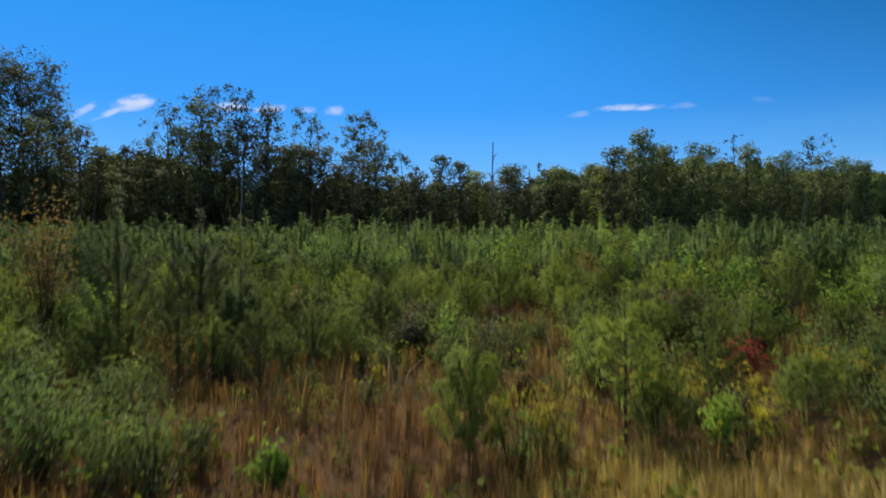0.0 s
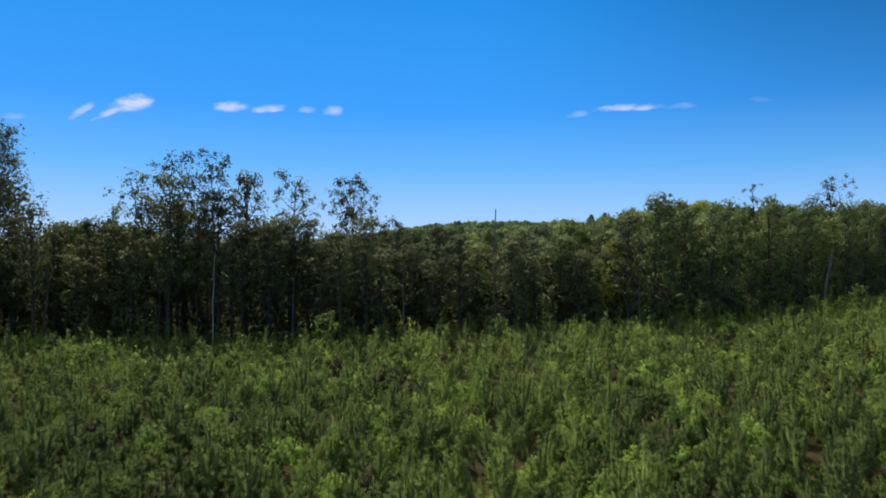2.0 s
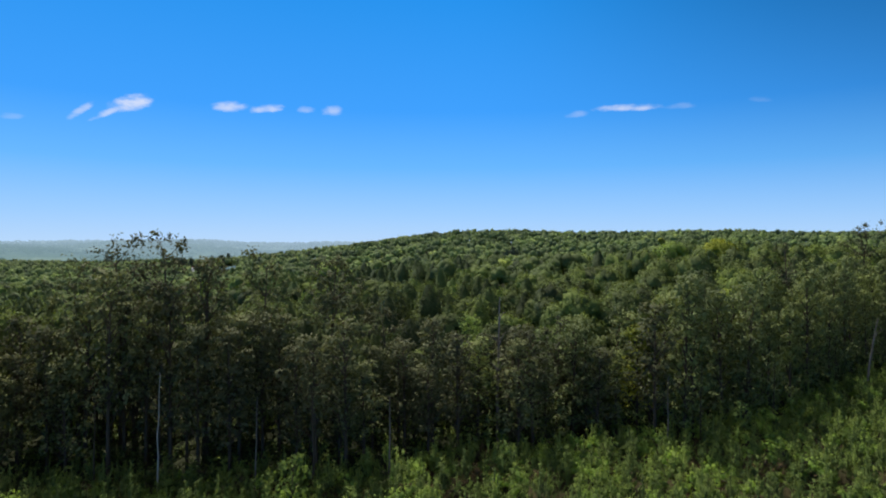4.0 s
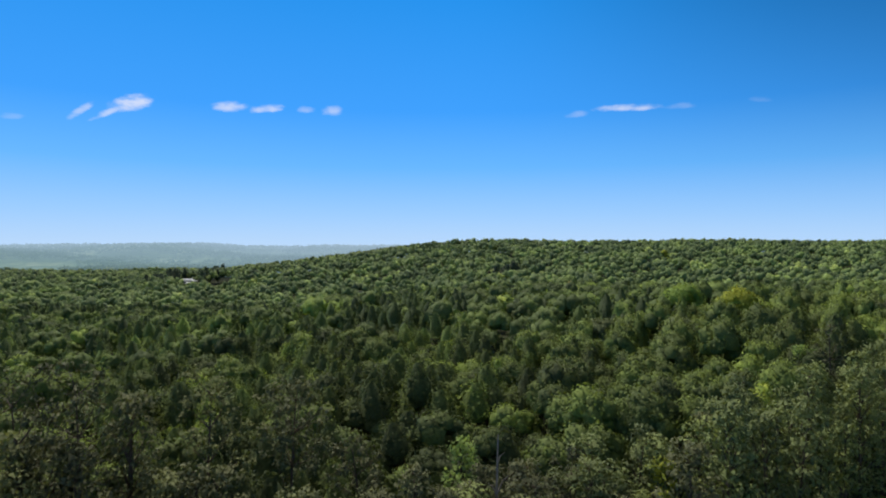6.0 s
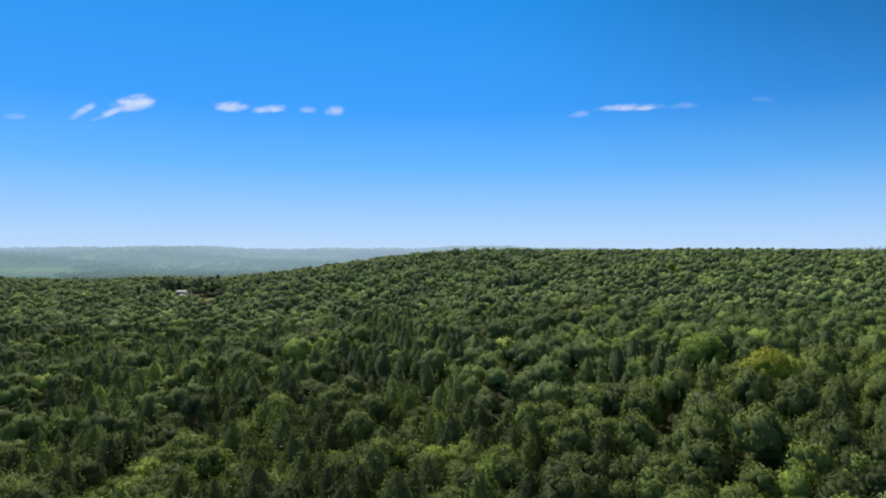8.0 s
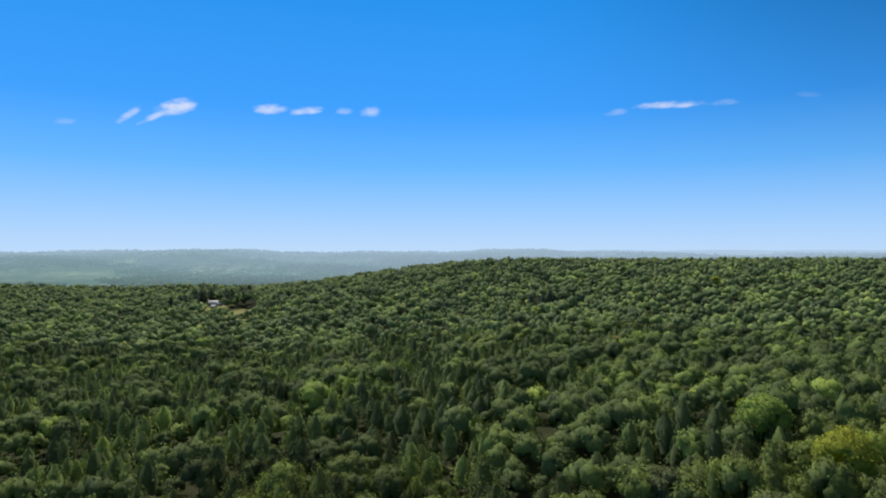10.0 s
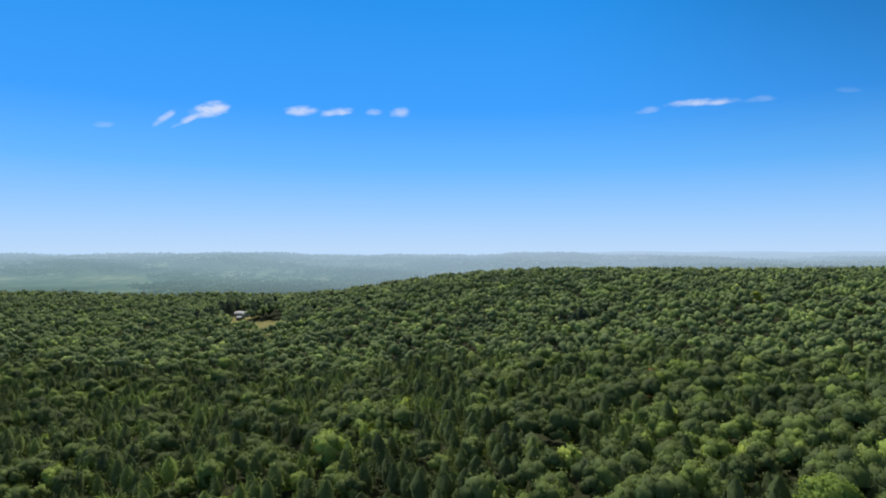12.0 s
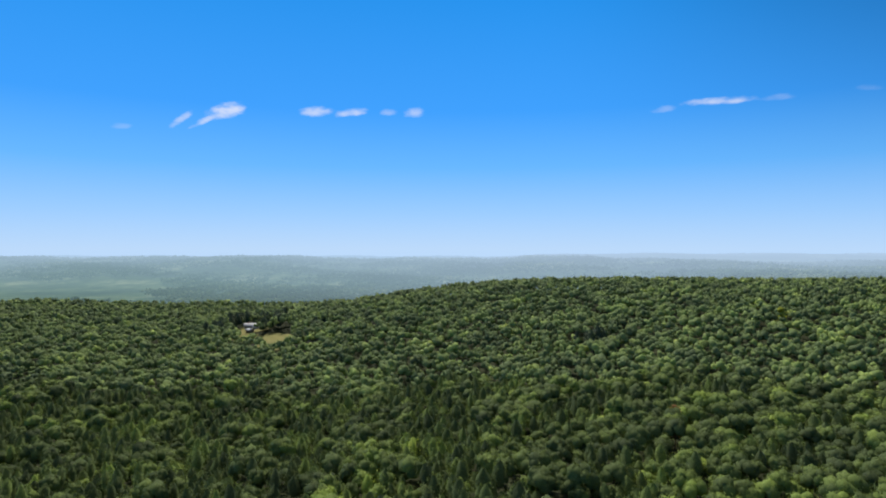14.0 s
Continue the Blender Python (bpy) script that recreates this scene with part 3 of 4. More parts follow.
def make_backdrop():
    """The hazy country past the woods: too far off to shift, so it is one sheet with the haze painted on as the air's
    glow.
    """
    m, n, l, out = shader("hazy_distance")
    geo = n.new("ShaderNodeNewGeometry")
    sep = n.new("ShaderNodeSeparateXYZ")
    l.new(geo.outputs["Position"], sep.inputs[0])
    woods = tex_noise(n, l, 0.03, 6, 0.7, geo.outputs["Position"])
    fields = tex_noise(n, l, 0.0045, 3, 0.5, geo.outputs["Position"])
    cover = n.new("ShaderNodeMath")
    cover.operation = "MULTIPLY_ADD"
    l.new(woods, cover.inputs[0])
    cover.inputs[1].default_value = 0.45
    half = n.new("ShaderNodeMath")
    half.operation = "MULTIPLY"
    l.new(fields, half.inputs[0])
    half.inputs[1].default_value = 0.55
    l.new(half.outputs[0], cover.inputs[2])
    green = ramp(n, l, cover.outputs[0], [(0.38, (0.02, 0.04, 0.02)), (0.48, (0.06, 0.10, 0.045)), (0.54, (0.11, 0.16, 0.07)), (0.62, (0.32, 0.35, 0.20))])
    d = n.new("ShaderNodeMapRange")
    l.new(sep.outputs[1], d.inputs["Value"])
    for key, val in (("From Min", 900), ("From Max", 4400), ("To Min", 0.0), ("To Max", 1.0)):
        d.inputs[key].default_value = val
    # emission colour and share stand in for haze, growing with distance
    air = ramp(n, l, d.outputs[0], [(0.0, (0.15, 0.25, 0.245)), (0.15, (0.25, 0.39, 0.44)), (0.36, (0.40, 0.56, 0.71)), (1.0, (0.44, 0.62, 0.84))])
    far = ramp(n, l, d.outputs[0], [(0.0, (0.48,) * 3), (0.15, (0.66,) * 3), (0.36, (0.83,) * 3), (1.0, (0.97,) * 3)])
    # the painted haze is thicker and paler over the low country to one side
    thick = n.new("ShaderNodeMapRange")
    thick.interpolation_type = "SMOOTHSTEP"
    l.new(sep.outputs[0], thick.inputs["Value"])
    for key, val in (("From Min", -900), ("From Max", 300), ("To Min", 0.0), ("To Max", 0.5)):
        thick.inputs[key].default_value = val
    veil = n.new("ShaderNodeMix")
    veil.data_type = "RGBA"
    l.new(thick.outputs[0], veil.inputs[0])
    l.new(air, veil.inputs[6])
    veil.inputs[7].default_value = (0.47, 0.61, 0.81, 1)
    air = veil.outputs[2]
    dif = n.new("ShaderNodeBsdfDiffuse")
    l.new(green, dif.inputs["Color"])
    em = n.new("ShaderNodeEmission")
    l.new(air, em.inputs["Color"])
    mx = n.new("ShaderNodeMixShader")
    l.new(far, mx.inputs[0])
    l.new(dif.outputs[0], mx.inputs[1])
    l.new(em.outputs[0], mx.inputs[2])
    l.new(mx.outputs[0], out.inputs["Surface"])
    ys = np.geomspace(960, 4880, 150)
    xs = np.linspace(-4300, 4300, 260)
    r2 = np.random.default_rng(3)
    rough = r2.uniform(0, 1, (len(ys), len(xs)))
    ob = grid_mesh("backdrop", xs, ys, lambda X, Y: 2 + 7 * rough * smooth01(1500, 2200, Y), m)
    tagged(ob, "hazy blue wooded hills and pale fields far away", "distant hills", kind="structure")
    return m


make_ground()
hazy = make_backdrop()
rng = np.random.default_rng(7)


def scatter(x0, x1, y0, y1, step, jitter=0.42):
    gx, gy = np.meshgrid(np.arange(x0, x1, step), np.arange(y0, y1, step * 0.9))
    gx = gx + (np.arange(gx.shape[0]) % 2)[:, None] * step / 2
    p = np.stack([gx.ravel(), gy.ravel()], 1)
    return p + rng.uniform(-jitter, jitter, p.shape) * step


def patch(x, y, size, seed):
    """A smooth uneven field between 0 and 1, for stands and patches."""
    r = np.random.default_rng(seed)
    s = 0
    for k in range(6):
        a, f, ph = r.uniform(0, 6.28), r.uniform(0.6, 1.8) / size, r.uniform(0, 6.28)
        s = s + np.sin((x * math.cos(a) + y * math.sin(a)) * f * 6.28 + ph)
    return np.clip(0.5 + s / 5, 0, 1)


def spots_for(p, kinds, tone=(0.45, 0.2), scale=(0.8, 1.2), pick=None):
    k = len(p)
    t = rng.normal(*tone, k) + 0.3 * (patch(p[:, 0], p[:, 1], 55, 5) - 0.5) + 0.2 * (patch(p[:, 0], p[:, 1], 14, 6) - 0.5)
    return np.stack([p[:, 0], p[:, 1], ground_z(p[:, 0], p[:, 1]) - 0.05, rng.uniform(0, 6.28, k), rng.uniform(*scale, k),
                     np.clip(t, 0.02, 0.98), rng.integers(0, kinds, k) if pick is None else pick, rng.uniform(0.9, 1.12, k)], 1)


def set_out(protos, spots):
    """Stands copies of the finished plants on the spots; the first of each kind moves to its first spot."""
    used = set()
    for s in spots:
        k = int(s[6])
        m = pose(s[0], s[1], s[2], 0, 0, math.degrees(s[3])) @ Matrix.Diagonal((s[4], s[4], s[4] * s[7], 1))
        if k in used:
            copy_thing(protos[k], Matrix.Identity(4)).matrix_basis = m
        else:
            protos[k].matrix_basis = m
            used.add(k)
    for k, ob in enumerate(protos):
        if k not in used:
            ob.matrix_basis = pose(spots[0][0] + 2 + k, spots[0][1] + 1, spots[0][2])


# ---- the woods ----
HOUSE = (-262, 694)


def in_woods(p):
    """Leaves out the house's yard and the grass before it."""
    yard = np.hypot((p[:, 0] - HOUSE[0]) / 17, (p[:, 1] - HOUSE[1] + 12) / 22) > 1
    a = np.array([-221.0, 650.0]), np.array([-197.0, 590.0])
    t = np.clip(((p - a[0]) @ (a[1] - a[0])) / ((a[1] - a[0]) ** 2).sum(), 0, 1)
    lawn = np.linalg.norm(p - (a[0] + t[:, None] * (a[1] - a[0])), axis=1) > 16
    c = np.array([-254.0, 658.0]), np.array([-234.0, 630.0])
    t = np.clip(((p - c[0]) @ (c[1] - c[0])) / ((c[1] - c[0]) ** 2).sum(), 0, 1)
    drive = np.linalg.norm(p - (c[0] + t[:, None] * (c[1] - c[0])), axis=1) > 11
    return yard & lawn & drive


edge_kinds = [broadleaf(rng, H, R, low, 26, 1250, 0.38) for H, R, low in ((15, 3.2, .3), (14, 2.9, .26), (16.5, 3.4, .34), (12.5, 2.9, .2), (15.5, 2.7, .32), (17, 3.3, .42))]
edge_trees = [plant("broadleaf_tree", k, bark, oak_one, "dark green broadleaf tree in the front of the woods", "tree", "trees along the woods' edge") for k in edge_kinds]
p = scatter(-72, 105, 66, 160, 3.7)
d = p[:, 1] - edge_y(p[:, 0])
p = p[(d > 0.3) & (d < 12)]
s = spots_for(p, len(edge_trees), scale=(0.85, 1.15))
s[:, 7] *= rng.uniform(0.88, 1.12, len(s)) * (1 - 0.16 * smooth01(30, 40, s[:, 0]))
s[:, 7] *= 1.05 - 0.17 * smooth01(-26, -15, s[:, 0]) - 0.13 * smooth01(-14, -4, s[:, 0]) + 0.55 * smooth01(14, 42, s[:, 0])
darker = s[:, 0] + rng.normal(0, 9, len(s)) < 17
set_out(edge_trees, s[darker])
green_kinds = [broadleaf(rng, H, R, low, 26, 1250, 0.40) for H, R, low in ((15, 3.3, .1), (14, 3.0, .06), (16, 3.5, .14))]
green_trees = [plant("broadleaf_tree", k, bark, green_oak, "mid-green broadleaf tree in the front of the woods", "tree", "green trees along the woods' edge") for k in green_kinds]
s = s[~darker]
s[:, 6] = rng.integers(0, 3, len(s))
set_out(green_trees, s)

# height, crown radius, where the crown begins: first the pines, then the hardwoods
PINES = ((12.4, 2.8, .56), (11.9, 2.5, .56), (12.8, 3.1, .58), (11.6, 2.7, .54))
HARDWOODS = ((12.4, 3.0, .5), (11.8, 2.7, .48), (12.8, 3.5, .52))
tier1 = [cone_tree(rng, H, R, low, 8, 4, 380, 0.40) for H, R, low in PINES] + [lobed_tree(rng, H, R, low, 10, 5, 2, 400, 0.40) for H, R, low in HARDWOODS]
tier2 = [cone_tree(rng, H, R * 1.05, low, 6, 3, 74, 0.58, False) for H, R, low in PINES] + [lobed_tree(rng, H, R * 1.1, low, 6, 5, 2, 84, 0.56, False) for H, R, low in HARDWOODS]
tier3 = [lobed_tree(rng, H, R * 1.1, low, 3, 5, 2, 13, 0.8, False, 1.3, 0.82) for H, R, low in PINES] + [lobed_tree(rng, H, R * 1.25, low, 4, 5, 2, 18, 0.8, False, full=0.84) for H, R, low in HARDWOODS]


def woods(name, kinds, y0, y1, step, tone, leaves, label):
    p = scatter(-0.95 * y1, 0.82 * y1, y0 - 20, y1 + 20, step)
    wave = 14 * np.sin(p[:, 0] * 0.05)
    p = p[(p[:, 1] + wave * (y0 > 120) > y0) & (p[:, 1] + wave < y1) & (p[:, 1] > edge_y(p[:, 0]) + 12)]
    p = p[(p[:, 0] < 0.76 * (p[:, 1] - 30) + 45) & (p[:, 0] > -0.93 * (p[:, 1] - 60) - 55)]
    p = p[in_woods(p)]
    tall = 0.88 + 0.26 * patch(p[:, 0], p[:, 1], 28, 11) + 0.3 * smooth01(25, 55, p[:, 0]) * smooth01(260, 200, p[:, 1])
    tall = tall * (1 - 0.3 * np.exp(-((p[:, 0] - 2) / 15) ** 2) * smooth01(135, 115, p[:, 1]))
    broad = patch(p[:, 0], p[:, 1], 60, 17) + rng.normal(0, 0.24, len(p)) + 0.42 * smooth01(-0.12, 0.22, p[:, 0] / p[:, 1]) - 0.5 * smooth01(600, 700, p[:, 1]) > 0.58
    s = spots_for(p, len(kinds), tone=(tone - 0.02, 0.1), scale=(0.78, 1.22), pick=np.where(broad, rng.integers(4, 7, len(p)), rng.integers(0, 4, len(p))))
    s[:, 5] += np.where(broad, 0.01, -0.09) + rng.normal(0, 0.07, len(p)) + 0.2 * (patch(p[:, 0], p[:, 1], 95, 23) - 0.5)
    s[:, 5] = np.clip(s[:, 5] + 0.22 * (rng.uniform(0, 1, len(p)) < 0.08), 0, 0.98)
    s[:, 7] *= rng.normal(1, 0.07, len(p))
    s[:, 7] *= tall
    most = 1.3 - 0.06 * smooth01(135, 110, p[:, 1]) + 0.3 * smooth01(25, 55, p[:, 0]) * smooth01(260, 200, p[:, 1])
    s[:, 7] = np.minimum(s[:, 7], most / s[:, 4])
    s = s[~broad | (rng.uniform(0, 1, len(p)) < 0.7)]
    return stand(name, kinds, s, [bark, leaves], label, "woods")


woods("woods", tier1, 84, 190, 3.95, 0.31, oak_many, "dense green mixed woods seen from above")
woods("middle_woods", tier2, 190, 430, 4.6, 0.33, mid_many, "dense green mixed woods falling to a valley")
# the far stand's tone is also raised, standing in for haze
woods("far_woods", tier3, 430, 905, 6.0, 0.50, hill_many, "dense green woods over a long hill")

under = [bush(rng, H, R, 6, 60, 0.34, False) for H, R in ((2.6, 1.4), (3.4, 1.5), (2.0, 1.3))]
p = scatter(-75, 110, 60, 170, 2.3)
d = p[:, 1] - edge_y(p[:, 0])
p = p[(d > 1.5) & (d < 22)]
stand("undergrowth", under, spots_for(p, 3, tone=(0.36, 0.12)), [bark, oak_many], "dark leafy undergrowth beneath the woods' edge", "undergrowth")

# the same woods go on to both sides
p = scatter(-330, 330, 70, 400, 7.5)
outside = (p[:, 0] > 0.76 * (p[:, 1] - 30) + 47) | (p[:, 0] < -0.93 * (p[:, 1] - 60) - 57)
p = p[outside & (p[:, 1] > np.maximum(edge_y(p[:, 0]) + 3, 66))]
s = spots_for(p, len(tier3), tone=(0.42, 0.1), scale=(0.95, 1.35))
stand("outer_woods", tier3, s, [bark, mid_many], "dense green mixed woods beside the clearing", "woods")

# ---- the clearing ----
pine_near = [brush_pine(rng, H, R, 22, 46, 0.24, 0.02) for H, R in ((2.4, .95), (2.0, .9), (2.7, 1.0), (1.7, .85))]
pine_mid = [plume_pine(rng, H, R, 10, 30, 0.32, 0.05, 3) for H, R in ((2.6, .9), (2.2, .85), (3.1, .95), (1.9, .8))]
pine_far = [plume_pine(rng, H, R, 7, 15, 0.42, 0.085, 3) for H, R in ((2.6, .95), (2.2, .9), (3.1, 1.0))]
bush_near = [bush(rng, H, R, 14, 560, 0.08) for H, R in ((1.2, .8), (1.5, .9), (0.9, .7))]
bush_mid = [leafy_bush(rng, H, R, 7, 190, 0.14) for H, R in ((1.5, .9), (2.0, .9), (1.2, .8))]
bush_far = [leafy_bush(rng, H, R, 6, 84, 0.2) for H, R in ((1.7, 1.0), (2.3, 1.0), (1.4, .9))]


def in_clearing(p, y0, y1):
    return p[(p[:, 1] > y0) & (p[:, 1] < y1) & (p[:, 1] < edge_y(p[:, 0]) + 1.5) & (p[:, 0] < 0.78 * p[:, 1] + 5) & (p[:, 0] > -0.78 * p[:, 1] - 4)]


def near_weeds(p):
    return patch(p[:, 0], p[:, 1], 7, 21) + 0.9 * smooth01(17, 26, p[:, 1] + 2.5 * smooth01(1, -4, p[:, 0]) - 4 * smooth01(0.5, 3, p[:, 0])) > 0.66


p = in_clearing(scatter(-40, 40, 8, 34, 1.7), 13, 31)
p = p[near_weeds(p)]
p = p[rng.permutation(len(p))[:285]]
set_out([plant("young_pine", k, bark, young_one, "young green pine with upswept brushes of needles", "young pine", "young pines in the clearing") for k in pine_near], spots_for(p, 4, scale=(0.75, 1.1)))
p = in_clearing(scatter(-80, 90, 30, 66, 1.6), 31, 54)
stand("young_pine_stand", pine_mid, spots_for(p, 4, tone=(0.31, 0.17), scale=(0.7, 1.25)), [bark, young_many], "dense young planted pines in a clearing", "young pines")
p = in_clearing(scatter(-90, 110, 50, 125, 1.9), 54, 125)
stand("young_pine_stand", pine_far, spots_for(p, 3, tone=(0.34, 0.17), scale=(0.7, 1.25)), [bark, young_many], "dense young planted pines before the woods", "young pines")


p = scatter(-95, 105, -45, 110, 2.2)
p = p[(p[:, 1] < edge_y(p[:, 0]) + 1) & ((p[:, 0] > 0.78 * p[:, 1] + 5) | (p[:, 0] < -0.78 * p[:, 1] - 4)) & (np.hypot(p[:, 0], p[:, 1] - 3) > 9)]
stand("young_pine_stand", [lobed_tree(rng, 2.6, 1.15, 0.05, 3, 4, 2, 12, 0.4, False, 1.5) for _ in range(3)], spots_for(p, 3, tone=(0.42, 0.18), scale=(0.8, 1.4)), [bark, young_many], "young planted pines over the rest of the clearing", "young pines")


def shrub_spots(p, amount, seed):
    """Shrubs stand in drifts."""
    return p[patch(p[:, 0], p[:, 1], 13, seed) * amount + rng.uniform(0, 0.5, len(p)) > 0.62]


p = in_clearing(scatter(-40, 40, 8, 34, 1.6), 9.5, 31)
p = shrub_spots(p, 0.75, 41)
p = p[(p[:, 1] > 15) | (p[:, 0] < -3) | (p[:, 0] > 6.5)]
more = np.concatenate([rng.normal((cx, cy), (sx, sy), (k, 2)) for cx, cy, sx, sy, k in ((-7.0, 15.0, 1.8, 1.6, 16), (-3.5, 21.0, 2.6, 0.9, 12), (-5.0, 12.4, 1.2, 0.7, 6), (7.5, 20.5, 2.4, 1.0, 9), (11.5, 17.0, 1.0, 1.5, 5))])
p = np.concatenate([more, p[rng.permutation(len(p))[:190]]])
set_out([plant("shrub", k, bark, shrub_one, "leafy green shrub among weeds and young pines", "shrub", "shrubs in the clearing") for k in bush_near], spots_for(p, 3))


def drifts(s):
    """Shrubs lighter towards the right, with patches of lighter and darker ones."""
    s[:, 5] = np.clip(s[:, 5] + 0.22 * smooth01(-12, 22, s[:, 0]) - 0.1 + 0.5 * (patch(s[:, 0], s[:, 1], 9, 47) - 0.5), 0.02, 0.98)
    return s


p = shrub_spots(in_clearing(scatter(-80, 90, 30, 66, 1.5), 31, 60), 0.92, 41)
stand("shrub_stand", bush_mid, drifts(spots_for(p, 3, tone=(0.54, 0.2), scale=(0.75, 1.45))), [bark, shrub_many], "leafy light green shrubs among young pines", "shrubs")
p = shrub_spots(in_clearing(scatter(-90, 110, 56, 125, 1.8), 60, 125), 0.92, 41)
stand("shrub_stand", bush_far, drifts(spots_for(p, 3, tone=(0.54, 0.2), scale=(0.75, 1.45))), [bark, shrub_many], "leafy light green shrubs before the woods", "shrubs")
bramble = foliage("bramble_leaves", [(0.0, (0.040, 0.038, 0.022)), (0.6, (0.085, 0.068, 0.034)), (1.0, (0.17, 0.11, 0.045))], False, 0.3, leaf_spread=0.4)
p = in_clearing(scatter(-60, 70, 18, 90, 2.6), 20, 88)
p = p[patch(p[:, 0], p[:, 1], 15, 53) + rng.uniform(-0.15, 0.15, len(p)) > 0.74]
stand("bramble_stand", bush_mid, spots_for(p, 3, tone=(0.4, 0.25), scale=(0.8, 1.3)), [bark, bramble], "dark brownish brambles among young pines", "brambles")


def grass_tuft(rng, H, blades, spread, width):
    a = rng.uniform(0, 6.28, blades)
    lean = rng.uniform(0.02, spread, blades)
    base = np.stack([np.cos(a) * 0.08, np.sin(a) * 0.08, np.zeros(blades)], 1) * rng.uniform(0.2, 1.5, (blades, 1))
    h = H * rng.uniform(0.55, 1.1, blades)
    mid = base + np.stack([np.cos(a) * lean * 0.35 * h, np.sin(a) * lean * 0.35 * h, h * 0.6], 1)
    tip = base + np.stack([np.cos(a) * lean * h, np.sin(a) * lean * h, h], 1)
    s = np.stack([-np.sin(a), np.cos(a), 0 * a], 1) * width / 2
    v = np.stack([base, mid + s, tip, mid - s], 1).reshape(-1, 3)
    lit = unit(np.stack([np.cos(a), np.sin(a), 0 * a + 0.8], 1))
    return v, np.arange(blades * 4).reshape(-1, 4), np.repeat(lit, 4, axis=0)


SEDGE = [(0.0, (0.125, 0.066, 0.034)), (0.4, (0.20, 0.105, 0.046)), (0.65, (0.30, 0.205, 0.07)), (1.0, (0.46, 0.37, 0.15))]
WEED = [(0.0, (0.07, 0.085, 0.016)), (0.5, (0.14, 0.17, 0.028)), (1.0, (0.23, 0.28, 0.04))]
sedge_mat, weed_mat = foliage("dry_sedge", SEDGE, False, 0.4, leaf_spread=0.12), foliage("weeds", WEED, False, 0.45)
tufts = [grass_tuft(rng, H, 26, sp, 0.013) for H, sp in ((0.55, .6), (0.75, .5), (0.42, .8))]
empty = (np.zeros((0, 3)), np.zeros((0, 4), int), np.zeros((0, 3)))
p = in_clearing(scatter(-40, 40, 6, 34, 0.35), 7, 29)
dry = patch(p[:, 0], p[:, 1], 9, 33)
keep = rng.uniform(0, 1, len(p)) < (0.7 + 0.6 * dry) * (1 - 0.7 * smooth01(19, 30, p[:, 1]))
p = p[keep & (np.hypot((p[:, 0] - 7.3) / 1.3, (p[:, 1] - 12) / 1.0) > 1)]
s = spots_for(p, 3, tone=(0.26, 0.09), scale=(0.55, 1.1))
s[:, 5] = np.clip(s[:, 5] + 0.38 * smooth01(0.5, 4, p[:, 0]) * smooth01(22, 12, p[:, 1]), 0, 0.98)
p = rng.normal((3.4, 11.5), (1.5, 0.8), (700, 2))
more = spots_for(p[p[:, 1] > 8.5], 3, tone=(0.85, 0.1), scale=(0.35, 0.7))
s = np.concatenate([s, more])
stand("dry_grass", [(empty, t) for t in tufts], s, [bark, sedge_mat], "reddish brown and straw-coloured dry broom grass", "grass")
weeds = [bush(rng, H, R, 7, 60, 0.12, False) for H, R in ((0.6, .5), (0.8, .45), (0.45, .6))]
p = in_clearing(scatter(-45, 50, 6, 52, 1.05), 8, 50)
p = p[rng.uniform(0, 1, len(p)) < 0.38 + 0.42 * smooth01(12, 22, p[:, 1]) - 0.3 * smooth01(34, 45, p[:, 1])]
stand("weed_cover", weeds, spots_for(p, 3, scale=(0.7, 1.3)), [bark, weed_mat], "low green weeds and brambles over the ground", "weeds")


# ---- single plants and trees that stand out ----
def leaves_of(name, dark, light, through=0.45):
    mid = tuple((a + b) / 2 for a, b in zip(dark, light))
    return foliage(name, [(0.0, dark), (0.5, mid), (1.0, light)], True, through, leaf_spread=0.7)


def stand_at(ob, x, y, turn=0.0, scale=1.0, lift=0.0):
    ob.matrix_basis = pose(x, y, float(ground_z(x, y)) - 0.03 + lift, 0, 0, turn) @ Matrix.Diagonal((scale, scale, scale, 1))
    return ob


# tall open-crowned oaks over the front of the woods
for x, y, top, R, n, gap, name, label in (
        (-55.3, 86, 29.3, 5.8, 4200, 0.0, "tall_oak", "huge spreading oak towering over the woods' edge"),
        (-36.8, 88, 22.8, 3.8, 760, 0.15, "tall_oak", "tall oak with a broken open crown"),
        (-31.8, 87.5, 25.0, 3.8, 900, 0.1, "tall_oak", "tall oak with an open leafy crown"),
        (-27.6, 88.5, 25.6, 3.8, 820, 0.1, "tall_oak", "tall oak with an open leafy crown"),
        (-23.8, 89, 22.8, 2.8, 300, 0.3, "tall_oak", "tall thin oak nearly bare of leaves"),
        (-19.6, 94.5, 24.2, 3.6, 640, 0.15, "tall_oak", "tall thin oak with a sparse crown of two heads"),
        (-12.0, 95, 23.6, 3.6, 1200, 0.0, "tall_oak", "tall dark oak hung with vines"),
        (-5.2, 96, 18.2, 2.8, 560, 0.0, "tall_oak", "dark oak with a leafy head over the woods"),
        (14.5, 97, 16.6, 2.2, 260, 0.3, "tall_oak", "thin oak with a small open head"),
        (84, 147, 29.0, 4.4, 1000, 0.0, "tall_oak", "tall green oak standing over the woods"),
        (56, 122, 26.0, 2.2, 200, 0.3, "tall_oak", "tall pale thin oak nearly bare of leaves")):
    H = top - float(ground_z(x, y))
    t = plant(name, open_oak(rng, H, R, max(10, n // 46), int(n * 1.6), 0.38), bark, oak_one, label, "tree")
    stand_at(t, x, y, rng.uniform(0, 360))

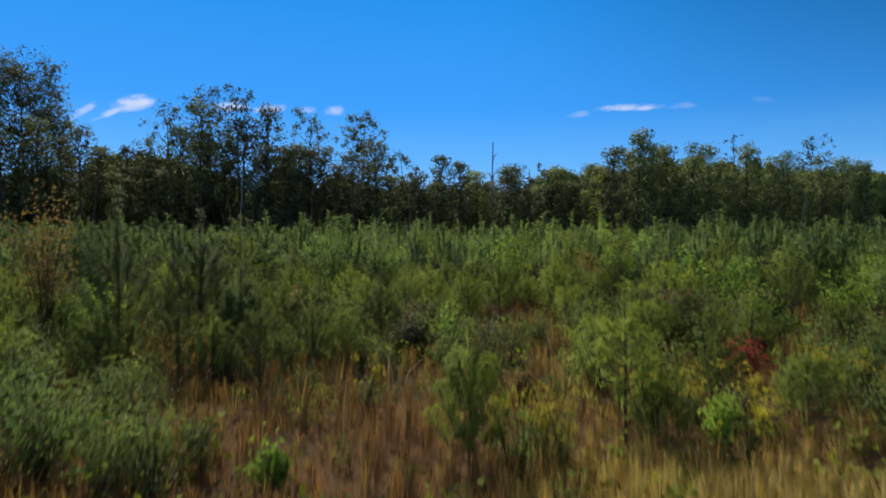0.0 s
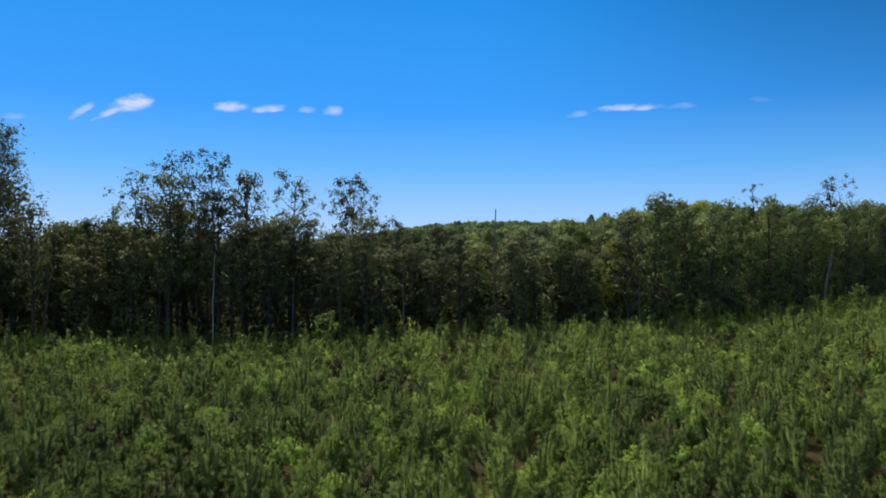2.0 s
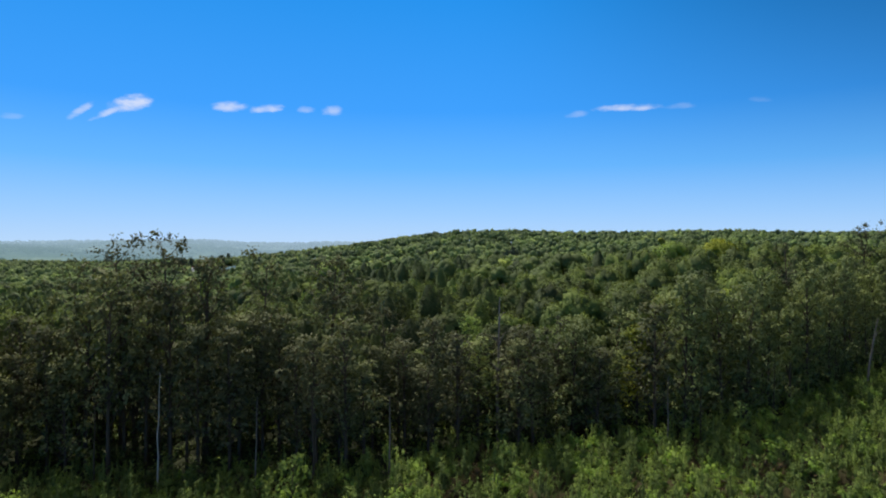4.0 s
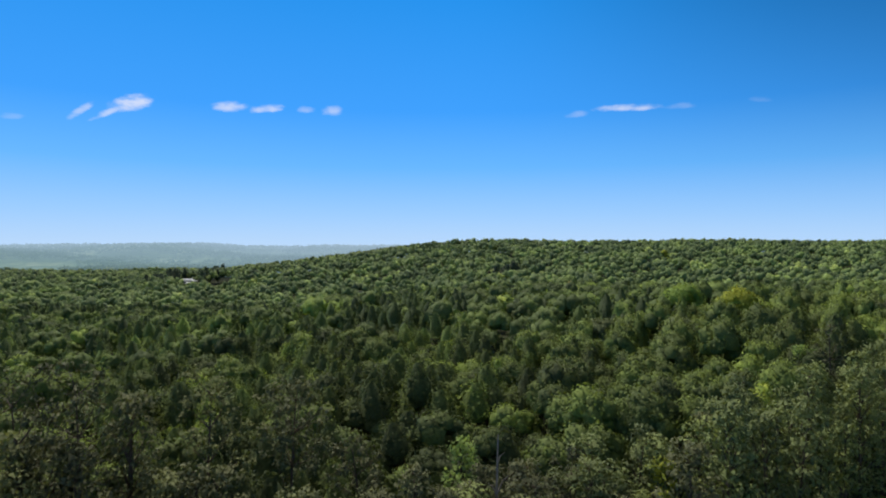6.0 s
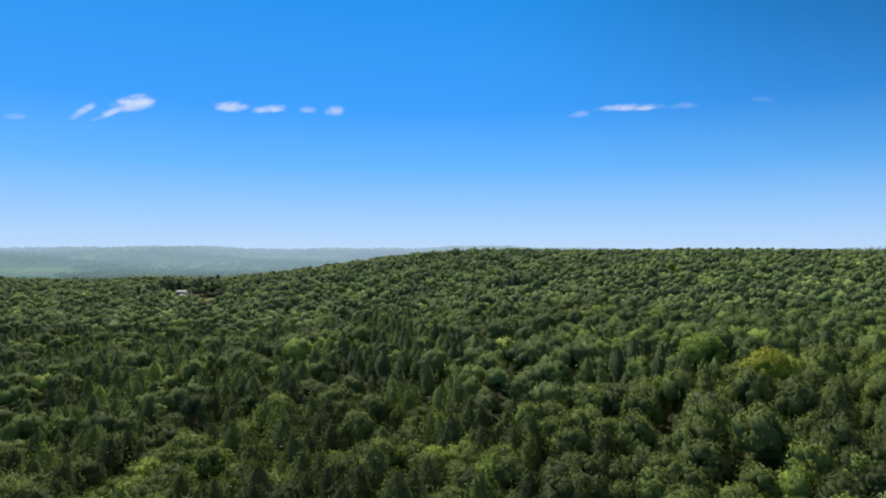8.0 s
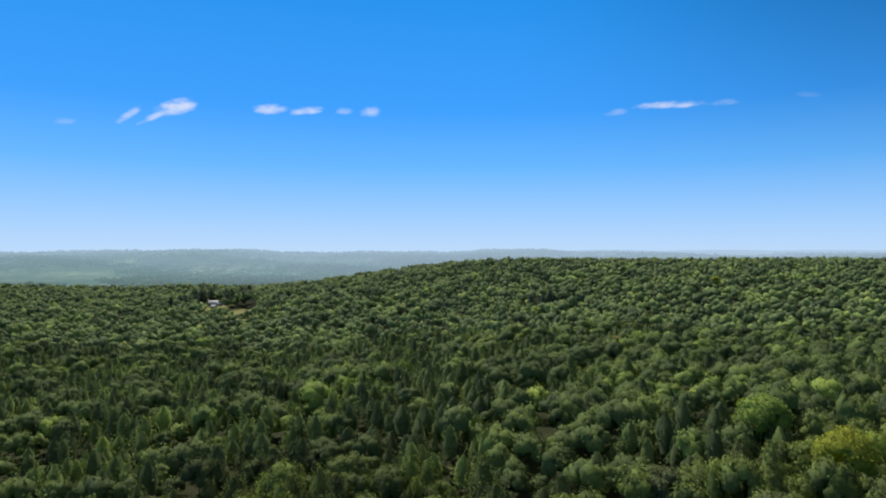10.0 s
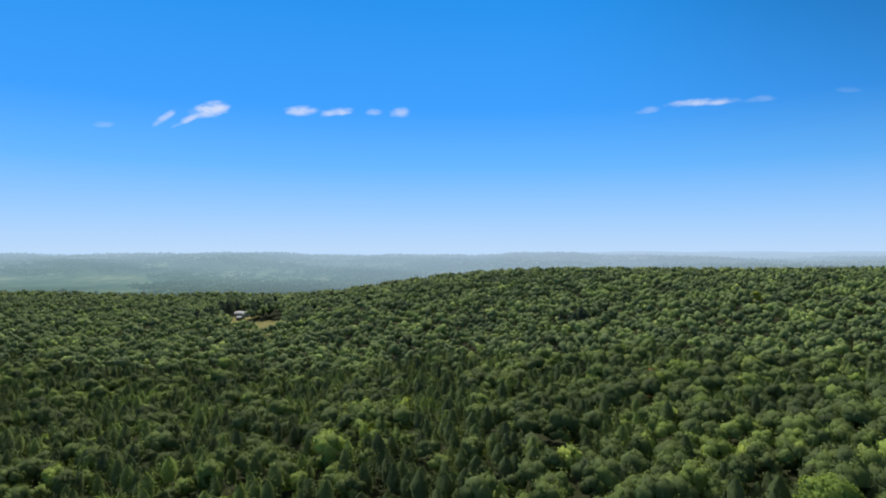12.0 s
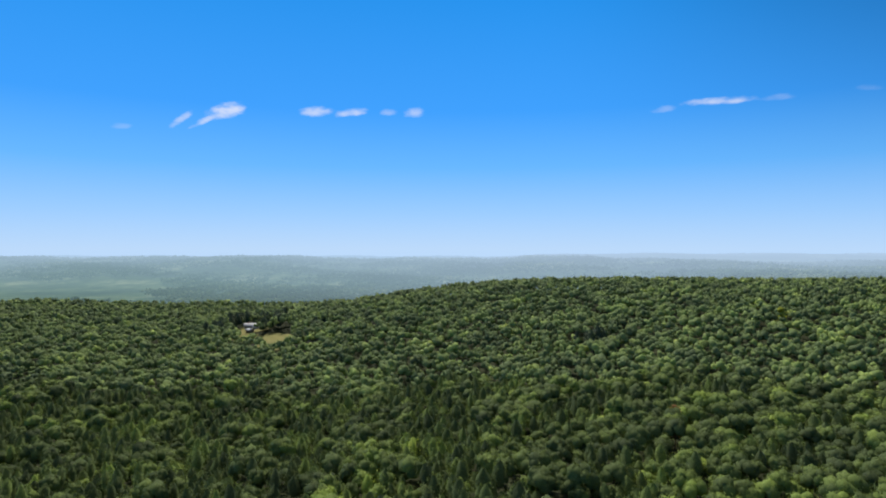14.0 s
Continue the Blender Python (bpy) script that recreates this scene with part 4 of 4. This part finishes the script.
yellow = leaves_of("yellow_green_leaves", (0.22, 0.25, 0.035), (0.38, 0.41, 0.055))
light_green = leaves_of("light_green_leaves", (0.12, 0.19, 0.05), (0.22, 0.30, 0.09))
bright_green = leaves_of("bright_green_leaves", (0.13, 0.20, 0.045), (0.24, 0.33, 0.07))
orange = leaves_of("orange_leaves", (0.22, 0.12, 0.045), (0.34, 0.19, 0.07))
for x, y, H, R, mat, size, label in (
        (56.5, 129.5, 17.5, 3.3, light_green, 0.5, "pale green tree near the woods' edge"),
        (65.8, 341, 16.8, 3.5, orange, 0.7, "orange-red tree in the green woods"),
        (205, 600, 17, 4.5, yellow, 1.5, "yellowing tree on the hill"),
        (4.2, 101, 13.8, 2.8, light_green, 0.45, "bright green tree behind the woods' edge"),
        (24, 97, 12.5, 3.0, yellow, 0.42, "yellowish green tree in the front of the woods")):
    t = plant("broadleaf_tree", broadleaf(rng, H, R, 0.25, 26, 1100 + int(120 * max(0, R - 4) ** 2), size), bark, mat, label, "tree")
    stand_at(t, x, y, 40)

for x, y, H, R, mat, label in ((69, 177, 22.5, 6.0, yellow, "broad yellow-green tree among darker woods"), (67, 203, 21, 6.6, bright_green, "broad bright green tree among darker woods"),
                               (38, 176, 16.5, 4.6, green_oak, "broad rounded oak among pines"), (50, 160, 18.5, 5.0, green_oak, "broad rounded oak among pines")):
    stand_at(plant("broadleaf_tree", lobed_tree(rng, H, R, 0.45, 20, 6, 3, 1500, 0.5), bark, mat, label, "tree"), x, y, 40)


def bare_tree(name, x, y, H, r, lean, mat, label, forks=()):
    top = tagged(new(name), label, "dead tree" if "dead" in name else "tree trunk")
    pts = [np.array([lean[0] * (i / 6) ** 1.4, lean[1] * (i / 6), H * i / 6]) + rng.normal(0, 0.03, 3) * (i > 0) for i in range(7)]
    part("trunk", *tube(pts, [r * (1 - 0.11 * i) for i in range(7)], 7), mat, top, smooth=True)
    for at, dx, dy, dz in forks:
        q = pts[at]
        part("limb", *tube([q, q + np.array([dx * 0.4, dy * 0.4, dz * 0.7]), q + np.array([dx, dy, dz])], [r * 0.4, r * 0.28, r * 0.1], 5), mat, top, smooth=True)
    return stand_at(top, x, y)


grey = rough_mat("weathered_wood", [(0.3, (0.12, 0.10, 0.085)), (0.7, (0.30, 0.26, 0.22))], 5, stretch=(1, 1, 0.2))
bare_tree("dead_tree", 7.0, 92, 16.6, 0.2, (0.3, 0.1), grey, "dead grey snag, broken off, over the woods", ((3, 1.2, 0.1, 1.4), (3, -0.9, 0.2, 1.0), (2, 0.9, -0.3, 0.8), (4, 1.3, 0.1, 1.9), (4, -0.8, -0.2, 1.2), (5, 0.7, 0.2, 1.1)))
bare_tree("pale_trunk", 64.0, 115.5, 11.0, 0.2, (1.9, 0.3), grey, "pale leaning forked trunk in a gap of the woods", ((4, 1.6, 0.2, 2.0),))
for x, H, r, lean, mat, label in ((-24.0, 11.0, 0.09, 0.2, pale_bark, "pale slender trunk at the dark woods' edge"), (-40.5, 9.0, 0.16, 1.0, bark, "leaning brown trunk at the dark woods' edge"),
                                  (-30.4, 8.5, 0.08, 0.1, bark, "thin brown trunk at the dark woods' edge"), (-16.0, 8.5, 0.08, 0.2, grey, "thin grey trunk at the dark woods' edge"),
                                  (-10.6, 9.5, 0.13, -0.2, bark, "brown trunk at the dark woods' edge"), (-4.0, 8.0, 0.1, 0.1, grey, "thin grey trunk at the dark woods' edge"),
                                  (25.0, 8.0, 0.08, 0.1, grey, "grey slender trunk at the woods' edge"), (29.0, 9.0, 0.08, 0.2, bark, "thin brown trunk at the woods' edge"), (41.0, 8.5, 0.08, 0.1, bark, "thin grey trunk at the woods' edge")):
    bare_tree("pale_trunk" if mat is not bark else "brown_trunk", x, float(edge_y(x)) - 1.0, H, r, (lean, 0.0), mat, label)

# round saplings along the foot of the woods
sap = [broadleaf(rng, H, R, 0.1, 14, 420, 0.26) for H, R in ((4.2, 1.6), (3.4, 1.5))]
saps = [plant("sapling", k, bark, light_green, "bushy light green sapling before the woods", "sapling", "saplings before the woods") for k in sap]
spots = [(-11.3, 73.5, 0, 1.25), (6.7, 80.5, 1, 1.1), (34.6, 92.5, 0, 1.1), (-6.0, 80.0, 1, 0.9), (44, 99, 1, 1.1), (58, 108, 0, 1.0), (68, 112, 0, 1.25), (52.5, 104, 1, 0.9), (-30, 76, 1, 0.7), (18, 86, 1, 0.75)]
set_out(saps, np.array([(x, y, float(ground_z(x, y)) - 0.05, i * 1.3, sc, 0.5, k, 1.0) for i, (x, y, k, sc) in enumerate(spots)]))

# near weeds with a look of their own
gold = leaves_of("goldenrod_heads", (0.24, 0.22, 0.02), (0.40, 0.36, 0.03))
fresh = leaves_of("fresh_green_leaves", (0.13, 0.22, 0.03), (0.25, 0.37, 0.05))
red = leaves_of("red_leaves", (0.16, 0.03, 0.025), (0.30, 0.06, 0.04))
rust = leaves_of("rusty_leaves", (0.13, 0.09, 0.03), (0.26, 0.15, 0.045))


def goldenrod(rng):
    wood, heads, leaf = [], [], []
    for i in range(9):
        a, h = rng.uniform(0, 6.28), rng.uniform(0.7, 1.15)
        tip = np.array([math.cos(a) * 0.3, math.sin(a) * 0.3, h])
        wood.append(tube([(0, 0, 0), tip * (0.5, 0.5, 0.6), tip], [0.008, 0.006, 0.003], 3))
        k = 20
        heads.append(cards(rng, tip + rng.normal(0, 0.055, (k, 3)), np.tile([0.0, 0, 1], (k, 1)), 0.055, 0.035))
        s = rng.uniform(0.2, 0.85, (k, 1))
        leaf.append(cards(rng, tip * s + rng.normal(0, 0.05, (k, 3)), np.tile([0.0, 0, 1], (k, 1)), 0.12, 0.03))
    return bits_join(wood), bits_join(heads), bits_join(leaf)


def goldenrod_plant(made):
    top = tagged(new("goldenrod"), "goldenrod in yellow bloom among dry grass", "wildflower", "goldenrods in the grass")
    tagged(part("stem", *made[0], bark, top), kind="stuff")
    tagged(part("flower", *made[1], gold, top, "yellow flower heads"), kind="stuff")
    tagged(part("foliage", *made[2], shrub_one, top), kind="stuff")
    return top


rods = [goldenrod_plant(goldenrod(rng)) for _ in range(3)]
spots = []
for cx, cy, k, sp in ((3.9, 14.2, 4, 0.45), (1.6, 12.6, 3, 0.35), (2.4, 12.2, 2, 0.5), (5.2, 13.9, 2, 0.4), (7.7, 15.1, 3, 0.3), (8.4, 12.9, 2, 0.4), (4.4, 12.0, 1, 0.3), (-0.7, 14.9, 1, 0.3)):
    for _ in range(k):
        x, y = cx + rng.normal(0, sp), cy + rng.normal(0, sp)
        spots.append((x, y, float(ground_z(x, y)) - 0.03, rng.uniform(0, 6.28), rng.uniform(0.75, 1.1), 0.5, rng.integers(0, 3), 1.0))
set_out(rods, np.array(spots))
for x, y, H, R, mat, label in ((6.9, 17.4, 1.1, 0.75, red, "low sumac bush turned dark red"), (-4.6, 12.6, 0.6, 0.45, red, "low bramble with dark red leaves"), (1.7, 15.2, 1.0, 0.4, rust, "rusty brown dying weed"),
                               (4.3, 12.6, 1.25, 0.36, fresh, "bright green upright weed in dry grass"), (-4.2, 12.2, 0.8, 0.6, fresh, "bright green leafy weed in dry grass"), (-2.1, 11.6, 0.8, 0.3, fresh, "bright green upright weed in dry grass"),
                               (-8.9, 19.6, 2.3, 0.8, fresh, "bright green leafy shrub among weeds"), (5.7, 27.0, 2.4, 0.9, rust, "shrub with rusty yellow top"), (8.9, 26.0, 2.2, 1.0, fresh, "shrub with feathery bright green leaves"),
                               (-10.6, 20.3, 4.9, 1.2, rust, "dark sapling with orange-brown top leaves"), (3.4, 17.0, 1.0, 0.6, light_green, "grey-green leafy shrub in dry grass"), (0.4, 20.0, 1.6, 0.7, fresh, "bright green leafy shrub among weeds"), (12.5, 22.5, 2.4, 1.0, fresh, "bright green leafy shrub among weeds"), (14.6, 24.0, 2.6, 1.0, light_green, "light green leafy shrub among weeds"),
                               (10.4, 25.0, 2.5, 1.0, fresh, "bright green leafy shrub among weeds"), (16.6, 26.5, 2.8, 1.1, fresh, "bright green leafy shrub among weeds"), (13.0, 19.4, 1.9, 0.9, light_green, "light green leafy shrub among weeds"),
                               (9.4, 21.4, 1.9, 0.8, fresh, "bright green leafy shrub among weeds"), (-2.5, 30.0, 4.1, 1.0, light_green, "tall light green shrub over young pines"),
                               (-4.2, 28.4, 3.6, 0.9, light_green, "tall light green shrub over young pines"), (2.8, 29.0, 3.8, 1.0, fresh, "tall bright green shrub over young pines")):
    stand_at(plant("shrub", bush(rng, H, R, 12 + int(5 * max(0, H - 2)), 380 + int(260 * max(0, H - 1.5)), 0.11), bark, mat, label, "shrub"), x, y)
bright_needles = leaves_of("bright_needles", (0.13, 0.17, 0.032), (0.25, 0.31, 0.05), 0.45)
dark_needles = leaves_of("dark_needles", (0.045, 0.068, 0.020), (0.085, 0.125, 0.030), 0.3)
for x, y, H, label in ((0.55, 12.4, 2.3, "young pine standing alone in dry grass"), (-7.6, 18.3, 4.7, "dark young pine taller than the rest"), (-6.1, 19.5, 4.1, "dark young pine taller than the rest"), (-4.7, 18.4, 2.7, "dark young pine above shrubs"), (6.0, 31.4, 4.2, "young pine taller than the rest"), (8.2, 32.0, 4.1, "young pine taller than the rest"),
                       (3.9, 33.0, 3.7, "young pine taller than the rest"), (-8.5, 30.0, 3.9, "young pine taller than the rest"), (-1.0, 34.0, 3.7, "young pine taller than the rest"), (12.5, 31.0, 3.7, "young pine taller than the rest"),
                       (-12.5, 27.0, 3.8, "dark young pine taller than the rest"), (15.5, 29.0, 3.6, "dark young pine taller than the rest")):
    stand_at(plant("young_pine", brush_pine(rng, H, 0.33 * H, 32, 95 if "dark" in label else 50, 0.26, 0.02), bark, dark_needles if "dark" in label else bright_needles, label, "young pine"), x, y)
straw = rough_mat("straw", [(0.3, (0.45, 0.38, 0.22)), (0.7, (0.6, 0.52, 0.34))], 8)
for x, y, H, lx in ((-1.0, 16.6, 1.1, 0.1), (-0.85, 16.6, 1.0, -0.25), (-0.7, 16.7, 0.8, 0.5), (-1.4, 13.2, 1.2, 0.05)):
    t = tagged(new("dead_stalk", put_mesh("dead_stalk", *tube([(0, 0, 0), (lx * 0.3, 0, H * 0.6), (lx, 0, H)], [0.012, 0.009, 0.003], 4), [straw])), "pale dry dead weed stalk in the grass", "weed stalk")
    stand_at(t, x, y)

# ---- the house in its yard, and the open grass before it ----
lawn_mat = rough_mat("mown_grass", [(0.3, (0.12, 0.125, 0.042)), (0.7, (0.24, 0.22, 0.085))], 0.15)


def grass_patch(name, cx, cy, rx, ry, turn, mat, label, lift=0.35, wob=0.18):
    V, Q, n, rings = [], [], 28, 5
    for r in range(rings + 1):
        for i in range(n):
            a = 2 * math.pi * i / n
            k = r / rings * (1 + wob * math.sin(3 * a + 1) + wob * 0.6 * math.sin(5 * a))
            u, v = math.cos(a) * rx * k, math.sin(a) * ry * k
            x, y = cx + u * math.cos(turn) - v * math.sin(turn), cy + u * math.sin(turn) + v * math.cos(turn)
            V.append((x, y, float(ground_z(x, y)) + lift))
    for r in range(rings):
        for i in range(n):
            Q.append((r * n + i, r * n + (i + 1) % n, (r + 1) * n + (i + 1) % n, (r + 1) * n + i))
    return tagged(new(name, put_mesh(name, V, Q, None, [mat], smooth=True)), label, "grass", kind="structure")


grass_patch("lawn", -211.5, 627, 17, 42, 0.39, lawn_mat, "sunlit mown grass between the woods", 1.1, 0.06)
grass_patch("lawn", -245, 646, 14, 24, 0.64, lawn_mat, "mown grass along a house's drive", 0.9, 0.06)
grass_patch("yard", HOUSE[0], HOUSE[1] - 12, 18, 23, 0, lawn_mat, "mown yard round a house", 1.0)

paint = rough_mat("grey_siding", [(0.3, (0.30, 0.30, 0.29)), (0.7, (0.42, 0.42, 0.40))], 0.6, 0.6, 0.1)
tin = rough_mat("pale_metal_roof", [(0.3, (0.42, 0.43, 0.45)), (0.7, (0.58, 0.59, 0.60))], 0.5, 0.82, 0.1)
dark_glass = rough_mat("dark_window", [(0.3, (0.02, 0.025, 0.03)), (0.7, (0.05, 0.06, 0.07))], 1, 0.15, 0.0)
brick_red = rough_mat("red_brick", [(0.3, (0.2, 0.07, 0.05)), (0.7, (0.34, 0.14, 0.1))], 4, 0.9, 0.3)


def box(x0, x1, y0, y1, z0, z1):
    v = np.array([(x, y, z) for z in (z0, z1) for y in (y0, y1) for x in (x0, x1)], float)
    q = np.array([(0, 2, 3, 1), (4, 5, 7, 6), (0, 1, 5, 4), (2, 6, 7, 3), (0, 4, 6, 2), (1, 3, 7, 5)])
    return v, q, np.zeros((8, 3))


def gable(x0, x1, y0, y1, z0, z1, thick=0.2):
    ym = (y0 + y1) / 2
    v = np.array([(x, y, z + d) for d in (0, thick) for x in (x0, x1) for y, z in ((y0, z0), (ym, z1), (y1, z0))])
    q = np.array([(6, 9, 10, 7), (7, 10, 11, 8), (0, 1, 4, 3), (1, 2, 5, 4), (0, 3, 9, 6), (2, 8, 11, 5), (0, 6, 7, 1), (1, 7, 8, 2), (3, 4, 10, 9), (4, 5, 11, 10)])
    return v, q, np.zeros((12, 3))


def make_house(x, y, turn):
    top = tagged(new("house"), "small grey house with a pale metal roof among trees", "house")
    walls = part("wall", *bits_join([box(-8, 8, -4.5, 4.5, 0, 3.4), box(3, 9, -7.5, -4.5, 0, 3.0)]), paint, top)
    roof = part("roof", *bits_join([gable(-8.6, 8.6, -5.1, 5.1, 3.4, 6.0), gable(2.6, 9.4, -8, -4, 3.0, 4.2)]), tin, top, "pale grey metal roof")
    part("chimney", *box(-4.4, -3.5, 0.4, 1.2, 4.5, 7.2), brick_red, roof, "red brick chimney")
    for wx in (-6.5, -3.8, 1.0):
        w = part("window", *box(wx, wx + 1.2, -4.56, -4.5, 1.0, 2.4), dark_glass, top, "dark window pane")
        part("sill", *box(wx - 0.1, wx + 1.3, -4.66, -4.56, 0.88, 0.98), paint, w)
    part("door", *box(-1.4, -0.4, -4.56, -4.5, 0.1, 2.15), brick_red, top, "red front door")
    stand_at(top, x, y, turn, 0.85, 1.0)


make_house(HOUSE[0], HOUSE[1], 12)
shed = tagged(new("shed"), "small grey shed beside the house", "shed")
part("wall", *box(-3, 3, -2.5, 2.5, 0, 2.6), grey, shed)
part("roof", *gable(-3.3, 3.3, -2.9, 2.9, 2.6, 3.8), tin, shed, "pale metal roof")
stand_at(shed, HOUSE[0] + 8, HOUSE[1] - 22, -20, lift=1.0)

# dark pines round the yard, and the dark clump that stands over the hill's hardwoods
dark_crown = leaves_of("dark_pine_leaves", (0.030, 0.046, 0.028), (0.060, 0.088, 0.046), 0.15)
dark_kinds = [plant("pine_tree", cone_tree(rng, 18, 4.6, .3, 8, 5, 260, 1.0), bark, dark_crown, "dark pine standing over the woods round it", "tree", "dark pines over the woods") for _ in range(2)]
spots = []
for cx, cy, sx, sy, k in ((HOUSE[0] - 20, HOUSE[1] - 4, 6, 10, 12), (HOUSE[0] + 4, HOUSE[1] + 15, 14, 4, 10), (HOUSE[0] - 15, HOUSE[1] - 42, 4, 5, 7), (HOUSE[0] + 24, HOUSE[1] - 10, 5, 8, 8),
                          (53, 538, 7, 4, 8), (-176, 640, 3, 10, 5)):
    for _ in range(k):
        x, y = cx + rng.normal(0, sx), cy + rng.normal(0, sy)
        spots.append((x, y, float(ground_z(x, y)) - 0.05, rng.uniform(0, 6.28), rng.uniform(0.75, 1.1), 0.5, rng.integers(0, 2), 1.0))
set_out(dark_kinds, np.array(spots))

# ---- woods of the far country, with the backdrop's haze painted in, and a pale field among them ----
p = scatter(-1900, 1500, 912, 2300, 13)
p = p[(p[:, 0] < 0.72 * p[:, 1] + 20) & (p[:, 0] > -0.97 * p[:, 1] + 40)]
cover = patch(p[:, 0] * 0.3, p[:, 1], 210, 61) + 0.6 * patch(p[:, 0] * 0.5, p[:, 1], 70, 62) + 0.35 * smooth01(1500, 1000, p[:, 1])
open_left = (p[:, 0] < -0.60 * (p[:, 1] - 95) + 40 * np.sin(p[:, 1] * 0.02)) & (p[:, 1] < 1500 + 50 * np.sin(p[:, 0] * 0.013)) & (p[:, 1] > 925)
by_field = np.hypot((p[:, 0] - 674) / 95, (p[:, 1] - 1480) / 90) < 1
p = p[(cover + rng.uniform(-0.15, 0.15, len(p)) > 0.72) & ~open_left & ~by_field]
far_crowns = [lobed_tree(rng, 12, 5.5, .15, 3, 4, 2, 3, 3.0, False, 0.8) for _ in range(4)]
s = spots_for(p, 4, scale=(0.7, 1.35))
s[:, 2] += 1.5
s[:, 4] *= 1.25
s[:, 7] *= 0.8
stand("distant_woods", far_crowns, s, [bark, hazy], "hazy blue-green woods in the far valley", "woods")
pale = rough_mat("pale_field", [(0.3, (0.45, 0.47, 0.38)), (0.7, (0.6, 0.6, 0.5))], 0.05)
grass_patch("field", 674, 1489, 62, 70, 0, pale, "pale dry field far beyond the hill", 4.5)
